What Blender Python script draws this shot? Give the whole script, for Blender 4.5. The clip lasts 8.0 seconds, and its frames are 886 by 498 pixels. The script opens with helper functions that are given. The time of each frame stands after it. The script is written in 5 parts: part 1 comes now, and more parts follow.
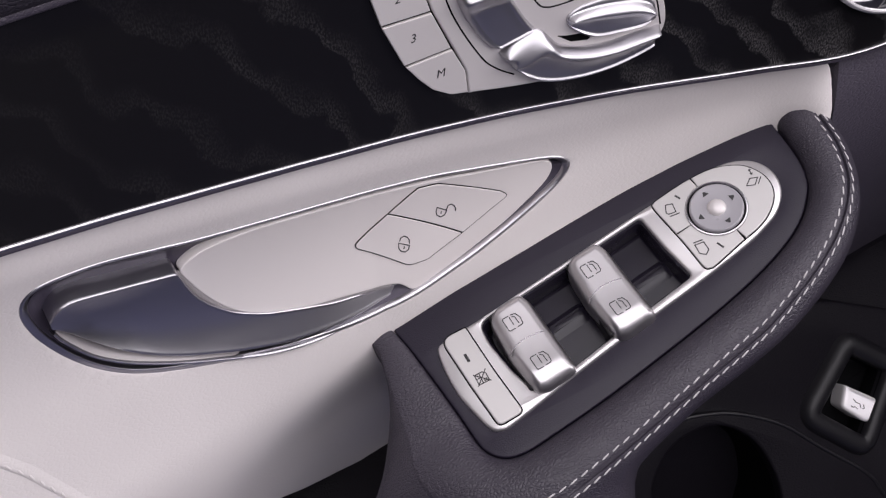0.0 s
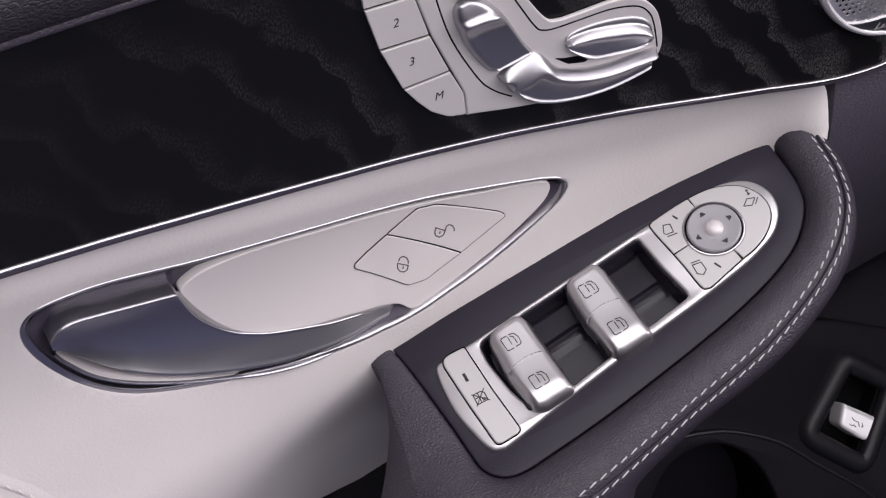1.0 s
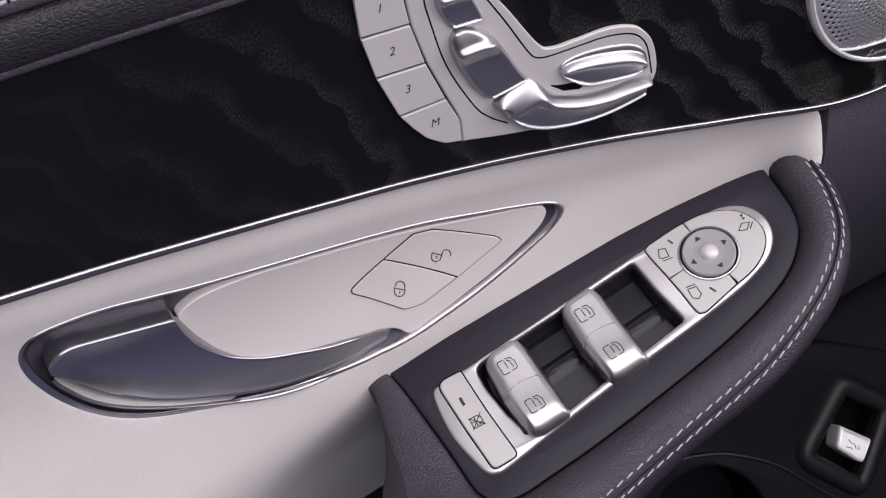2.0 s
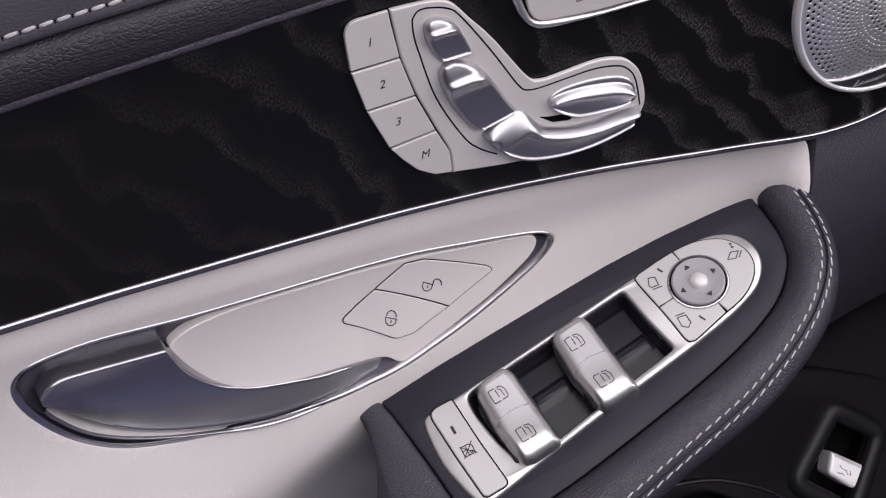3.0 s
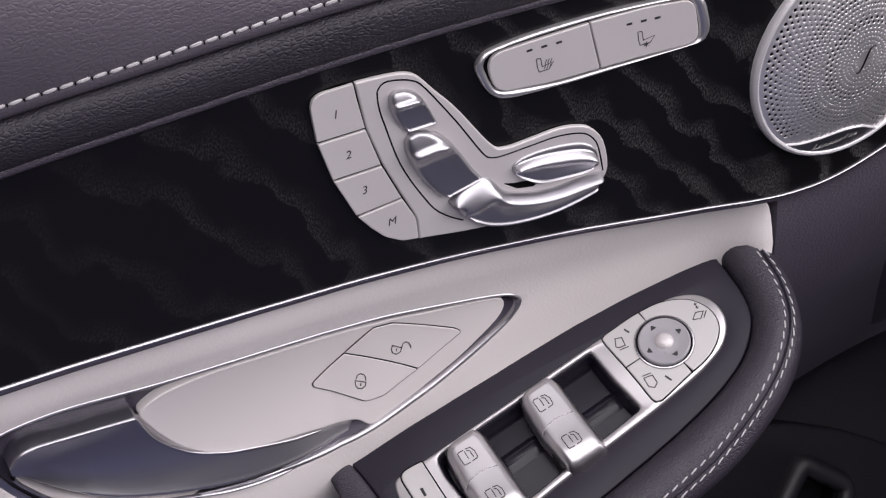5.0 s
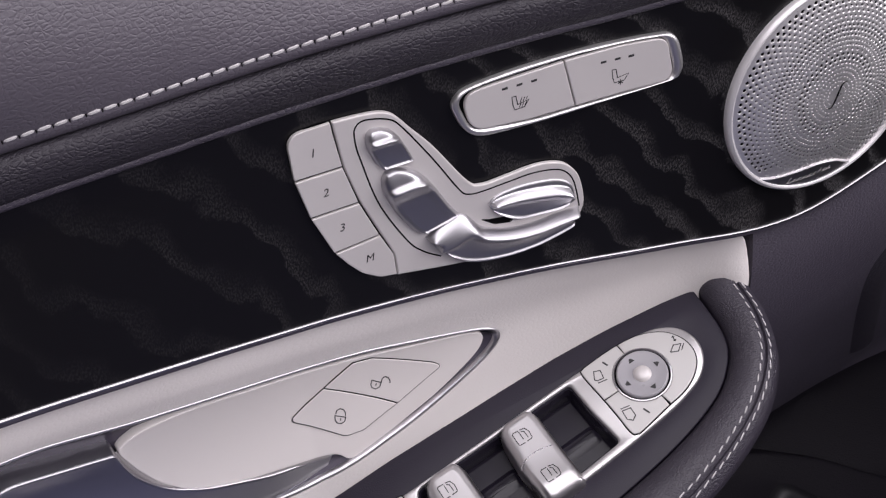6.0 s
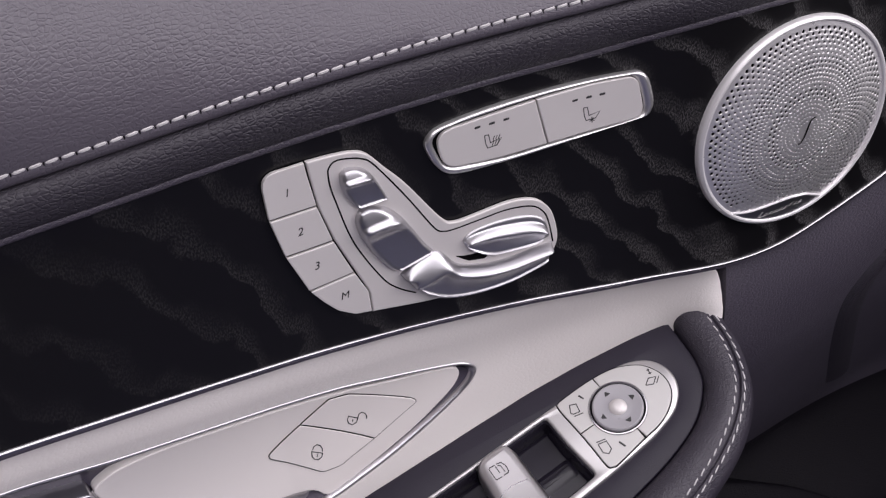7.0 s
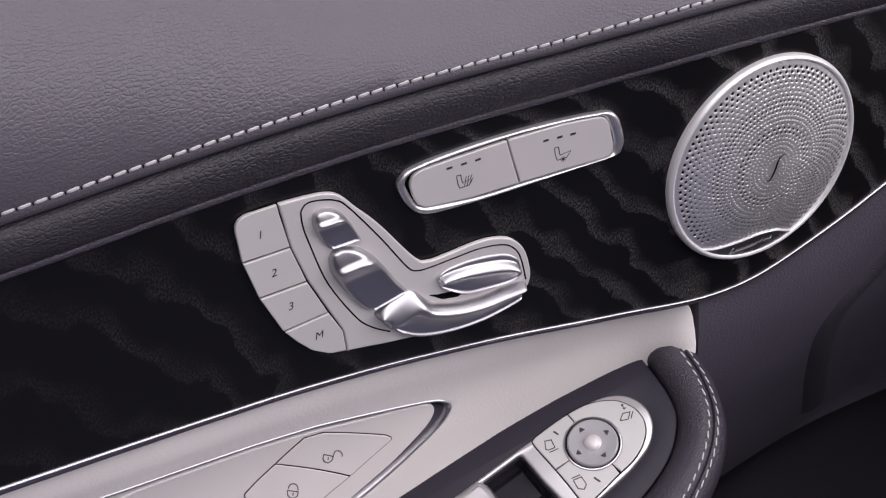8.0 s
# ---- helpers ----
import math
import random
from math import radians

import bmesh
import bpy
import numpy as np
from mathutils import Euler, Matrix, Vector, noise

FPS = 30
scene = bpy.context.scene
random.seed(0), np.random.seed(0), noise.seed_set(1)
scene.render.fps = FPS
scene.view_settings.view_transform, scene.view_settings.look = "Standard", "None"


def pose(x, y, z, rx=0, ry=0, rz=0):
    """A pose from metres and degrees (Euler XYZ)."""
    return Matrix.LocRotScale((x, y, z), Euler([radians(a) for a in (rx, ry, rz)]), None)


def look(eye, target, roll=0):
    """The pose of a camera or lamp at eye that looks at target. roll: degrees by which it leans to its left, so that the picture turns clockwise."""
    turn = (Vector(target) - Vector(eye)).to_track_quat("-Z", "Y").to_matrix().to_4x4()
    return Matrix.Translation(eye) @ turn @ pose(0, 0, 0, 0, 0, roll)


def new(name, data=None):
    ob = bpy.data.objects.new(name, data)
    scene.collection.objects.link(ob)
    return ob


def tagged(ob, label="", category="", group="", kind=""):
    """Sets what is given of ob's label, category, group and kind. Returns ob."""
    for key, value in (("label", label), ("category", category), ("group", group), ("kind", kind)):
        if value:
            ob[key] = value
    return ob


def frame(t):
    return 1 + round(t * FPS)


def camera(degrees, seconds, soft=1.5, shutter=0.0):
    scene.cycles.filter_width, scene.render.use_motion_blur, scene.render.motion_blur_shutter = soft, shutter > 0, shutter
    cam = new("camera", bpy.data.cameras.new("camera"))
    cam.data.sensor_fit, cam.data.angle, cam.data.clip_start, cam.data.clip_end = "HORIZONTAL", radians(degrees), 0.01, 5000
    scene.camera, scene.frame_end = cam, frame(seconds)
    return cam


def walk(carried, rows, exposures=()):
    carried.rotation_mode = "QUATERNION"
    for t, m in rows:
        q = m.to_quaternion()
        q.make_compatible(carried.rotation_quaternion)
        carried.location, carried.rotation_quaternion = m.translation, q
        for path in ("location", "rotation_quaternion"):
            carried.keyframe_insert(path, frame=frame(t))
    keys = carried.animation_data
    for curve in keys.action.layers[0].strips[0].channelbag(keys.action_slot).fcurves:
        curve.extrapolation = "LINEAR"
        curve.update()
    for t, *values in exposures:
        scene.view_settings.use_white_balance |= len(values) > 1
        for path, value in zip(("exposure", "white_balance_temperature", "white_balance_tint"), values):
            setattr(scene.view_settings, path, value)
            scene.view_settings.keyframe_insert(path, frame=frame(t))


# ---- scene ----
# the camera, on a slow slide up and along the door
cam = camera(40.33, 8.0, 1.25)
ROWS = [
    (0.0, -0.12670, -0.32894, 1.02519, 40.286, 1.212, -24.767),
    (0.5, -0.12604, -0.32913, 1.02716, 40.562, 1.251, -24.726),
    (1.0, -0.12536, -0.32929, 1.02922, 40.939, 1.248, -24.694),
    (1.5, -0.12465, -0.32946, 1.03135, 41.318, 1.257, -24.675),
    (3.0, -0.12166, -0.33037, 1.03877, 42.772, 1.171, -24.920),
    (3.5, -0.12028, -0.33080, 1.04143, 43.240, 1.109, -25.103),
    (4.0, -0.11879, -0.33125, 1.04417, 43.804, 1.035, -25.311),
    (4.5, -0.11721, -0.33176, 1.04692, 44.328, 0.951, -25.536),
    (6.0, -0.11159, -0.33381, 1.05557, 46.078, 0.649, -26.433),
    (6.5, -0.10959, -0.33453, 1.05864, 46.619, 0.549, -26.789),
    (7.0, -0.10753, -0.33522, 1.06183, 47.249, 0.415, -27.209),
    (7.5, -0.10549, -0.33591, 1.06505, 47.839, 0.281, -27.619),
    (8.0, -0.10344, -0.33656, 1.06833, 48.498, 0.146, -28.028),
]
walk(cam, [(t, pose(x, y, z, rx, ry, rz)) for t, x, y, z, rx, ry, rz in ROWS])

from mathutils.geometry import tessellate_polygon

# ---- light: a large soft lamp overhead in a plain grey hall, an added side lamp, and faint even light from the hall ----
world = bpy.data.worlds.new("hall")
scene.world = world
world.use_nodes = True
world.node_tree.nodes["Background"].inputs["Color"].default_value = (0.86, 0.85, 1.0, 1)
world.node_tree.nodes["Background"].inputs["Strength"].default_value = 0.05


def soft_lamp(name, eye, target, wide, deep, watts, colour):
    data = bpy.data.lights.new(name, "AREA")
    data.shape, data.size, data.size_y, data.energy, data.color = "RECTANGLE", wide, deep, watts, colour
    lamp = new(name, data)
    lamp.matrix_world = look(eye, target)
    return tagged(lamp, "large soft lamp, unseen, added to light the door", "lamp")


soft_lamp("overhead_softbox", (0.7, -1.6, 3.1), (0.7, -1.6, 0.0), 4.6, 4.4, 171, (1.0, 0.945, 1.0))
# unseen side lamp, added to brighten surfaces that face the front
soft_lamp("added_side_fill", (2.9, -1.7, 2.0), (0.0, 0.0, 0.7), 1.6, 1.6, 52, (1.0, 0.95, 1.0))


# ---- materials ----
def material(name, colour, rough=0.5, metal=0.0, build=None, coat=0.0, spec=0.5):
    m = bpy.data.materials.new(name)
    m.use_nodes = True
    t = m.node_tree
    b = t.nodes["Principled BSDF"]
    b.inputs["Base Color"].default_value = (*colour, 1)
    b.inputs["Roughness"].default_value = rough
    b.inputs["Metallic"].default_value = metal
    b.inputs["Coat Weight"].default_value = coat
    b.inputs["Specular IOR Level"].default_value = spec
    if build:
        build(t, b)
    return m


def node(t, kind, **values):
    n = t.nodes.new(kind)
    for key, value in values.items():
        if key in n.inputs:
            n.inputs[key].default_value = value
    return n


def coords(t, scale=(1, 1, 1), turn=(0, 0, 0)):
    g = t.nodes.new("ShaderNodeTexCoord")
    m = node(t, "ShaderNodeMapping", Scale=scale, Rotation=turn)
    t.links.new(g.outputs["Object"], m.inputs["Vector"])
    return m.outputs["Vector"]


def ramp(t, fac, *stops):
    r = t.nodes.new("ShaderNodeValToRGB")
    for e, (at, value) in zip((r.color_ramp.elements[0], r.color_ramp.elements[1]), stops[:2]):
        e.position, e.color = at, (*value, 1) if len(value) == 3 else value
    for at, value in stops[2:]:
        r.color_ramp.elements.new(at).color = (*value, 1)
    t.links.new(fac, r.inputs["Fac"])
    return r.outputs["Color"]


def maths(t, op, a, b=0.0):
    n = t.nodes.new("ShaderNodeMath")
    n.operation = op
    for socket, value in zip(n.inputs, (a, b)):
        if isinstance(value, (int, float)):
            socket.default_value = value
        else:
            t.links.new(value, socket)
    return n.outputs[0]


def bump(t, b, height, strength, distance, after=None):
    n = node(t, "ShaderNodeBump", Strength=strength, Distance=distance)
    t.links.new(height, n.inputs["Height"])
    if after:
        t.links.new(after, n.inputs["Normal"])
    t.links.new(n.outputs["Normal"], b.inputs["Normal"])
    return n.outputs["Normal"]


def grained(cell, depth, colours, rough):
    """Embossed leather: soft pebbles of two sizes, bent and drawn out, with a slow change of tone and sheen."""

    def build(t, b):
        at = coords(t)
        drift = node(t, "ShaderNodeTexNoise", Scale=0.9 / cell, Detail=1.0)
        t.links.new(at, drift.inputs["Vector"])
        mixed = node(t, "ShaderNodeVectorMath")
        mixed.operation = "MULTIPLY_ADD"
        mixed.inputs[1].default_value = (cell * 0.34,) * 3
        t.links.new(drift.outputs["Color"], mixed.inputs[0])
        t.links.new(at, mixed.inputs[2])

        def pebbles(scale, stretch, soft):
            drawn = node(t, "ShaderNodeMapping", Scale=stretch, Rotation=(0.3, 0.2, 0.5))
            t.links.new(mixed.outputs[0], drawn.inputs["Vector"])
            cells = node(t, "ShaderNodeTexVoronoi", Scale=scale)
            cells.feature = "DISTANCE_TO_EDGE"
            t.links.new(drawn.outputs[0], cells.inputs["Vector"])
            s = t.nodes.new("ShaderNodeMapRange")
            s.interpolation_type = "SMOOTHSTEP"
            s.inputs["From Min"].default_value, s.inputs["From Max"].default_value = 0.0, soft
            t.links.new(cells.outputs["Distance"], s.inputs["Value"])
            return s.outputs["Result"]

        small, large = pebbles(1 / cell, (0.74, 1.1, 1.1), 0.24), pebbles(0.42 / cell, (0.7, 1.15, 1.1), 0.09)
        blend = node(t, "ShaderNodeTexNoise", Scale=0.12 / cell, Detail=2.0)
        t.links.new(at, blend.inputs["Vector"])
        weight = ramp(t, blend.outputs["Fac"], (0.35, (0.78, 0.78, 0.78)), (0.65, (1, 1, 1)))
        both = maths(t, "ADD", maths(t, "MULTIPLY", small, weight), maths(t, "MULTIPLY", large, 0.22))
        soft = pebbles(1 / cell, (0.72, 1.1, 1.1), 0.5)
        both = maths(t, "ADD", both, maths(t, "MULTIPLY", soft, 0.5))
        fine = node(t, "ShaderNodeTexNoise", Scale=3.0 / cell, Detail=3.0)
        t.links.new(at, fine.inputs["Vector"])
        first = bump(t, b, fine.outputs["Fac"], 0.3, depth * 0.3)
        bump(t, b, both, 1.0, depth, first)
        slow = node(t, "ShaderNodeTexNoise", Scale=14.0, Detail=4.0)
        t.links.new(at, slow.inputs["Vector"])
        tone = ramp(t, slow.outputs["Fac"], (0.3, colours[0]), (0.7, colours[1]))
        t.links.new(tone, b.inputs["Base Color"])
        wear = ramp(t, slow.outputs["Fac"], (0.3, (rough - 0.05,) * 3), (0.7, (rough + 0.06,) * 3))
        t.links.new(wear, b.inputs["Roughness"])

    return build


def open_pore_wood(t, b):
    """Black-stained ash: wavy flames of pale pores on near-black."""
    at = coords(t, (1, 1, 1))
    split = t.nodes.new("ShaderNodeSeparateXYZ")
    t.links.new(at, split.inputs[0])
    flat = t.nodes.new("ShaderNodeCombineXYZ")
    t.links.new(split.outputs["X"], flat.inputs["X"])
    t.links.new(split.outputs["Z"], flat.inputs["Y"])
    warp = node(t, "ShaderNodeTexNoise", Scale=48.0, Detail=1.4, Roughness=0.4)
    t.links.new(flat.outputs[0], warp.inputs["Vector"])
    slow = node(t, "ShaderNodeTexNoise", Scale=7.0, Detail=1.0)
    t.links.new(flat.outputs[0], slow.inputs["Vector"])
    fray = node(t, "ShaderNodeTexNoise", Scale=520.0, Detail=2.0)
    t.links.new(flat.outputs[0], fray.inputs["Vector"])
    # bands lean: they run down and towards the front, sharp on their lower side
    run = maths(t, "ADD", maths(t, "MULTIPLY", split.outputs["X"], 36.0), maths(t, "MULTIPLY", split.outputs["Z"], 30.0))
    run = maths(t, "ADD", run, maths(t, "MULTIPLY", warp.outputs["Fac"], 1.15))
    run = maths(t, "ADD", run, maths(t, "MULTIPLY", slow.outputs["Fac"], 3.0))
    run = maths(t, "ADD", run, maths(t, "MULTIPLY", fray.outputs["Fac"], 0.16))
    saw = maths(t, "FRACT", run)
    band = ramp(t, saw, (0.0, (0, 0, 0)), (0.05, (0.9, 0.9, 0.9)), (0.14, (1.0, 1.0, 1.0)), (0.30, (0.5, 0.5, 0.5)), (0.48, (0, 0, 0)))
    streak = node(t, "ShaderNodeMapping", Scale=(1500.0, 800.0, 1.0), Rotation=(0, 0, radians(-30)))
    t.links.new(flat.outputs[0], streak.inputs["Vector"])
    pores = node(t, "ShaderNodeTexNoise", Scale=1.0, Detail=2.0)
    t.links.new(streak.outputs[0], pores.inputs["Vector"])
    dots = ramp(t, pores.outputs["Fac"], (0.44, (0.1, 0.1, 0.1)), (0.61, (1, 1, 1)))
    mask = maths(t, "MULTIPLY", band, dots)
    patch = node(t, "ShaderNodeTexNoise", Scale=40.0, Detail=2.0)
    t.links.new(flat.outputs[0], patch.inputs["Vector"])
    mask = maths(t, "MULTIPLY", mask, ramp(t, patch.outputs["Fac"], (0.3, (0.5, 0.5, 0.5)), (0.65, (1, 1, 1))))
    # pores grow paler towards the front: the stronger light there is put into their colour
    front_light = node(t, "ShaderNodeMapRange")
    t.links.new(split.outputs["X"], front_light.inputs["Value"])
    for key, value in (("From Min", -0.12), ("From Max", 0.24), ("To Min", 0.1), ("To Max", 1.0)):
        front_light.inputs[key].default_value = value
    mask = maths(t, "MULTIPLY", mask, front_light.outputs[0])
    t.links.new(ramp(t, mask, (0.0, (0.0036, 0.0032, 0.0040)), (1.0, (0.074, 0.070, 0.072))), b.inputs["Base Color"])
    t.links.new(ramp(t, mask, (0.0, (0.34, 0.34, 0.34)), (1.0, (0.5, 0.5, 0.5))), b.inputs["Roughness"])
    bump(t, b, mask, 0.5, 0.0003)


def brushed(low, high, scale=(60.0, 900.0, 900.0)):
    """Fine satin grain on metal: roughness and tiny relief that run along the part."""

    def build(t, b):
        n = node(t, "ShaderNodeTexNoise", Scale=1.0, Detail=3.0)
        t.links.new(coords(t, scale), n.inputs["Vector"])
        t.links.new(ramp(t, n.outputs["Fac"], (0.3, (low,) * 3), (0.7, (high,) * 3)), b.inputs["Roughness"])

    return build


def fine_grain(size, strength):
    def build(t, b):
        n = node(t, "ShaderNodeTexNoise", Scale=size, Detail=4.0)
        t.links.new(coords(t), n.inputs["Vector"])
        bump(t, b, n.outputs["Fac"], strength, 0.0002)
        r = b.inputs["Roughness"].default_value
        slow = node(t, "ShaderNodeTexNoise", Scale=30.0, Detail=3.0)
        t.links.new(coords(t), slow.inputs["Vector"])
        t.links.new(ramp(t, slow.outputs["Fac"], (0.3, (r - 0.06,) * 3), (0.7, (r + 0.06,) * 3)), b.inputs["Roughness"])

    return build


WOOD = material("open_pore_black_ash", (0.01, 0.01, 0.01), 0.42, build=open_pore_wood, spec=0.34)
PALE = material("pale_grained_vinyl", (0.6, 0.57, 0.56), 0.5, build=grained(0.0019, 0.00004, ((0.69, 0.652, 0.638), (0.73, 0.692, 0.677)), 0.48))
LEATHER = material("dark_grained_leather", (0.07, 0.066, 0.075), 0.45, build=grained(0.0018, 0.0001, ((0.082, 0.072, 0.090), (0.096, 0.085, 0.105)), 0.47), spec=0.6)
LEATHER_FINE = material("dark_fine_leather", (0.03, 0.028, 0.034), 0.45, build=grained(0.0015, 0.00016, ((0.0255, 0.0215, 0.0320), (0.0325, 0.0275, 0.0400)), 0.43))
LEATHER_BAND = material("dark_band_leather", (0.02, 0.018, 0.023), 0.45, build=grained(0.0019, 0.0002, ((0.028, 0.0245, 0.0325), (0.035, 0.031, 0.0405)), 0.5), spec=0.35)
LEATHER_FRONT = material("dark_front_leather", (0.05, 0.045, 0.055), 0.45, build=grained(0.0019, 0.00012, ((0.052, 0.045, 0.061), (0.063, 0.055, 0.073)), 0.45))
LOW_BLACK = material("black_grained_panel", (0.014, 0.013, 0.016), 0.5, build=grained(0.0018, 0.0001, ((0.0062, 0.0054, 0.0076), (0.0080, 0.0070, 0.0096)), 0.55), spec=0.1)
BLACK = material("black_grained_plastic", (0.008, 0.0075, 0.0095), 0.45, build=fine_grain(2500.0, 0.2), spec=0.35)
DARK_PLATE = material("anthracite_soft_paint", (0.017, 0.0138, 0.0225), 0.46, build=grained(0.0009, 0.00003, ((0.0112, 0.0084, 0.0180), (0.0135, 0.0104, 0.0210)), 0.44), spec=0.35)
# near-black for gaps and holes, and for shade painted inside recesses
HOLE = material("black_gap_and_shade", (0.0025, 0.0025, 0.003), 0.8, spec=0.05)
WELL = material("smooth_black_well", (0.0125, 0.0105, 0.018), 0.25, build=fine_grain(1500.0, 0.05), spec=0.4)
RECESS = material("dark_satin_recess", (0.062, 0.054, 0.076), 0.36, 0.1, build=fine_grain(900.0, 0.03))
INK = material("dark_grey_print", (0.018, 0.017, 0.019), 0.5)
SATIN = material("satin_silver_paint", (0.61, 0.58, 0.575), 0.42, 0.25, build=brushed(0.38, 0.45, (700.0, 700.0, 700.0)))
KEY = material("grey_silver_paint", (0.50, 0.487, 0.48), 0.42, 0.25, build=brushed(0.39, 0.44, (700.0, 700.0, 700.0)))
CUP_DIM = material("dimmed_satin_paint", (0.42, 0.395, 0.395), 0.45, 0.1, build=brushed(0.4, 0.47, (700.0, 700.0, 700.0)))
CUP = material("warm_silver_paint", (0.74, 0.70, 0.685), 0.42, 0.1, build=brushed(0.38, 0.45, (700.0, 700.0, 700.0)))
SATIN_BRIGHT = material("brushed_aluminium", (0.70, 0.685, 0.69), 0.33, 0.9, build=brushed(0.32, 0.35, (900.0, 120.0, 900.0)))
BEZEL = material("satin_aluminium", (0.56, 0.545, 0.55), 0.36, 0.85, build=brushed(0.34, 0.38, (200.0, 200.0, 200.0)))
CAP = material("grey_satin_aluminium", (0.53, 0.515, 0.525), 0.35, 1.0, build=brushed(0.32, 0.38, (1500.0, 150.0, 150.0)))
def turned(t, b):
    """Metal turned on a lathe: highlights fan out from the middle."""
    brushed(0.27, 0.33, (300.0, 300.0, 300.0))(t, b)
    b.inputs["Anisotropic"].default_value = 0.55
    way = t.nodes.new("ShaderNodeTangent")
    way.direction_type, way.axis = "RADIAL", "Y"
    t.links.new(way.outputs[0], b.inputs["Tangent"])


GRILLE = material("turned_silver_grille", (0.78, 0.76, 0.77), 0.3, 0.8, build=turned)
RIM = material("bright_satin_rim", (0.78, 0.76, 0.77), 0.34, 0.35, build=brushed(0.32, 0.38, (300.0, 300.0, 300.0)))
CHROME = material("polished_chrome", (0.50, 0.49, 0.51), 0.24, 1.0, build=brushed(0.23, 0.25, (300.0, 300.0, 300.0)))
SATIN_CHROME = material("satin_chrome", (0.53, 0.52, 0.55), 0.32, 1.0, build=brushed(0.30, 0.33, (300.0, 300.0, 300.0)))
SWITCH_CHROME = material("soft_satin_chrome", (0.50, 0.49, 0.515), 0.37, 1.0, build=brushed(0.35, 0.39, (300.0, 300.0, 300.0)))
DARK_CHROME = material("smoked_chrome", (0.54, 0.525, 0.555), 0.3, 1.0, build=brushed(0.28, 0.32, (300.0, 300.0, 300.0)))
STRIP_REFLECTION = material("strip_dark_reflection", (0.045, 0.038, 0.055), 0.36, 0.1, build=fine_grain(900.0, 0.03))
THREAD = material("pale_grey_thread", (0.50, 0.48, 0.49), 0.75, build=fine_grain(6000.0, 0.4))
GREY_KNOB = material("grey_translucent_plastic", (0.30, 0.29, 0.31), 0.3, build=fine_grain(900.0, 0.03))
HALL = material("plain_grey_wall", (0.16, 0.155, 0.175), 0.8, build=fine_grain(20.0, 0.2))
SHELL = material("dark_grey_paint", (0.03, 0.03, 0.034), 0.5, build=fine_grain(40.0, 0.1))
FLOOR = material("dark_floor", (0.047, 0.05, 0.105), 0.7, build=fine_grain(20.0, 0.2))


# ---- the three faces of the door, as maps from flat drawings in millimetres to metres ----
LEAN_W = radians(8.0)
ARM_O = (0.09836, -0.04038, 0.60578)
ARM_U = (0.96896, -0.03479, 0.24476)
ARM_V = (0.0, 0.99005, 0.14073)
ARM_N = (-0.24722, -0.13636, 0.95932)


def ease(x, a, b):
    x = min(max((x - a) / (b - a), 0), 1)
    return x * x * (3 - 2 * x)


def lerp(points, x):
    """Straight lines through (x, y) points, held flat outside."""
    return float(np.interp(x, [p[0] for p in points], [p[1] for p in points]))


def smooth(points, x, gap=3.4):
    """A rounded course through (x, y) points."""
    w = [math.exp(-(k / 3.2) ** 2) for k in range(-6, 7)]
    return float(np.dot(np.interp([x + gap * k for k in range(-6, 7)], [p[0] for p in points], [p[1] for p in points]), w)) / sum(w)


def hollow(u, v):
    """How far the panel swings in towards the cabin at its two ends, in mm; round the loudspeaker it runs level again."""
    c = 0.4 + 0.5 * min(max((30 - v) / 80, 0), 1)
    k = min(max((u - 110) / 70, 0), 1)
    c += (0.66 - c) * k * k * (3 - 2 * k)
    a = abs(u - 40)
    f = a * a if a < 100 else 10000 + 200 * (a - 100)
    if u > 170:
        b = min(u - 170, 35)
        f = 16000 + 200 * b - 160 * b * b / 70 + 40 * max(0, u - 205)
    return c * f / 1000


def wood_at(u, v, h=0.0):
    s, c = math.sin(LEAN_W), math.cos(LEAN_W)
    return Vector((u, v * s - h * c - hollow(u, v), 750 + v * c + h * s)) / 1000


def arm_at(u, v, h=0.0):
    return Vector([o + (u * a + v * b + h * n) / 1000 for o, a, b, n in zip(ARM_O, ARM_U, ARM_V, ARM_N)])


# lower edge of the wood (u, v) and the edge where the armrest meets the pale trim (u, v on the armrest)
EDGE_LOW = [(-330, -8), (-158, -30), (-119, -36), (-77, -44.2), (-31, -54.0), (18, -62.0), (70, -69), (125, -74.4), (157, -78.0), (181, -81.6), (205, -84.7), (222, -85.2), (238, -83.0), (254, -78), (271, -72), (288, -65.8), (311, -55.1), (373, -30.8)]
EDGE_ARM = [(-135, 17), (-119.7, 18.7), (-88.3, 23.5), (-57.5, 26.2), (-26.7, 28.4), (4.1, 30.2), (34.2, 30.3), (63.4, 28.9), (81, 27.0), (94, 20), (101, 12), (125, 10)]


def pale_y(x, w):
    """Depth of the pale trim at x and at the height w (mm, from the middle of the wood)."""
    top = wood_at(x, smooth(EDGE_LOW, x)) * 1000
    u = (max(x, -20) - 98.36) / 0.969
    low = arm_at(u, smooth(EDGE_ARM, u, 1.5)) * 1000
    s, span = top.z - 750 - w, top.z - low.z
    y_low = low.y - 0.16 * max(0, -20 - x)
    k = s / span
    y = top.y + (y_low - top.y) * k
    if k < 1:
        y += 10 * span / 110 * math.sin(math.pi * max(k, 0))
    else:
        # below the armrest's edge the trim bends back smoothly
        d, slope = s - span, (y_low - top.y) / span - math.pi / 11
        y = y_low + 0.16 * d + (slope - 0.16) * 26 * (1 - math.exp(-d / 26))
    # near the armrest it is undercut
    a, b = min(max((x + 150) / 120, 0), 1), min(max((-152 - w) / 100, 0), 1)
    y += 22 * a * a * (3 - 2 * a) * b * b * (3 - 2 * b)
    return y


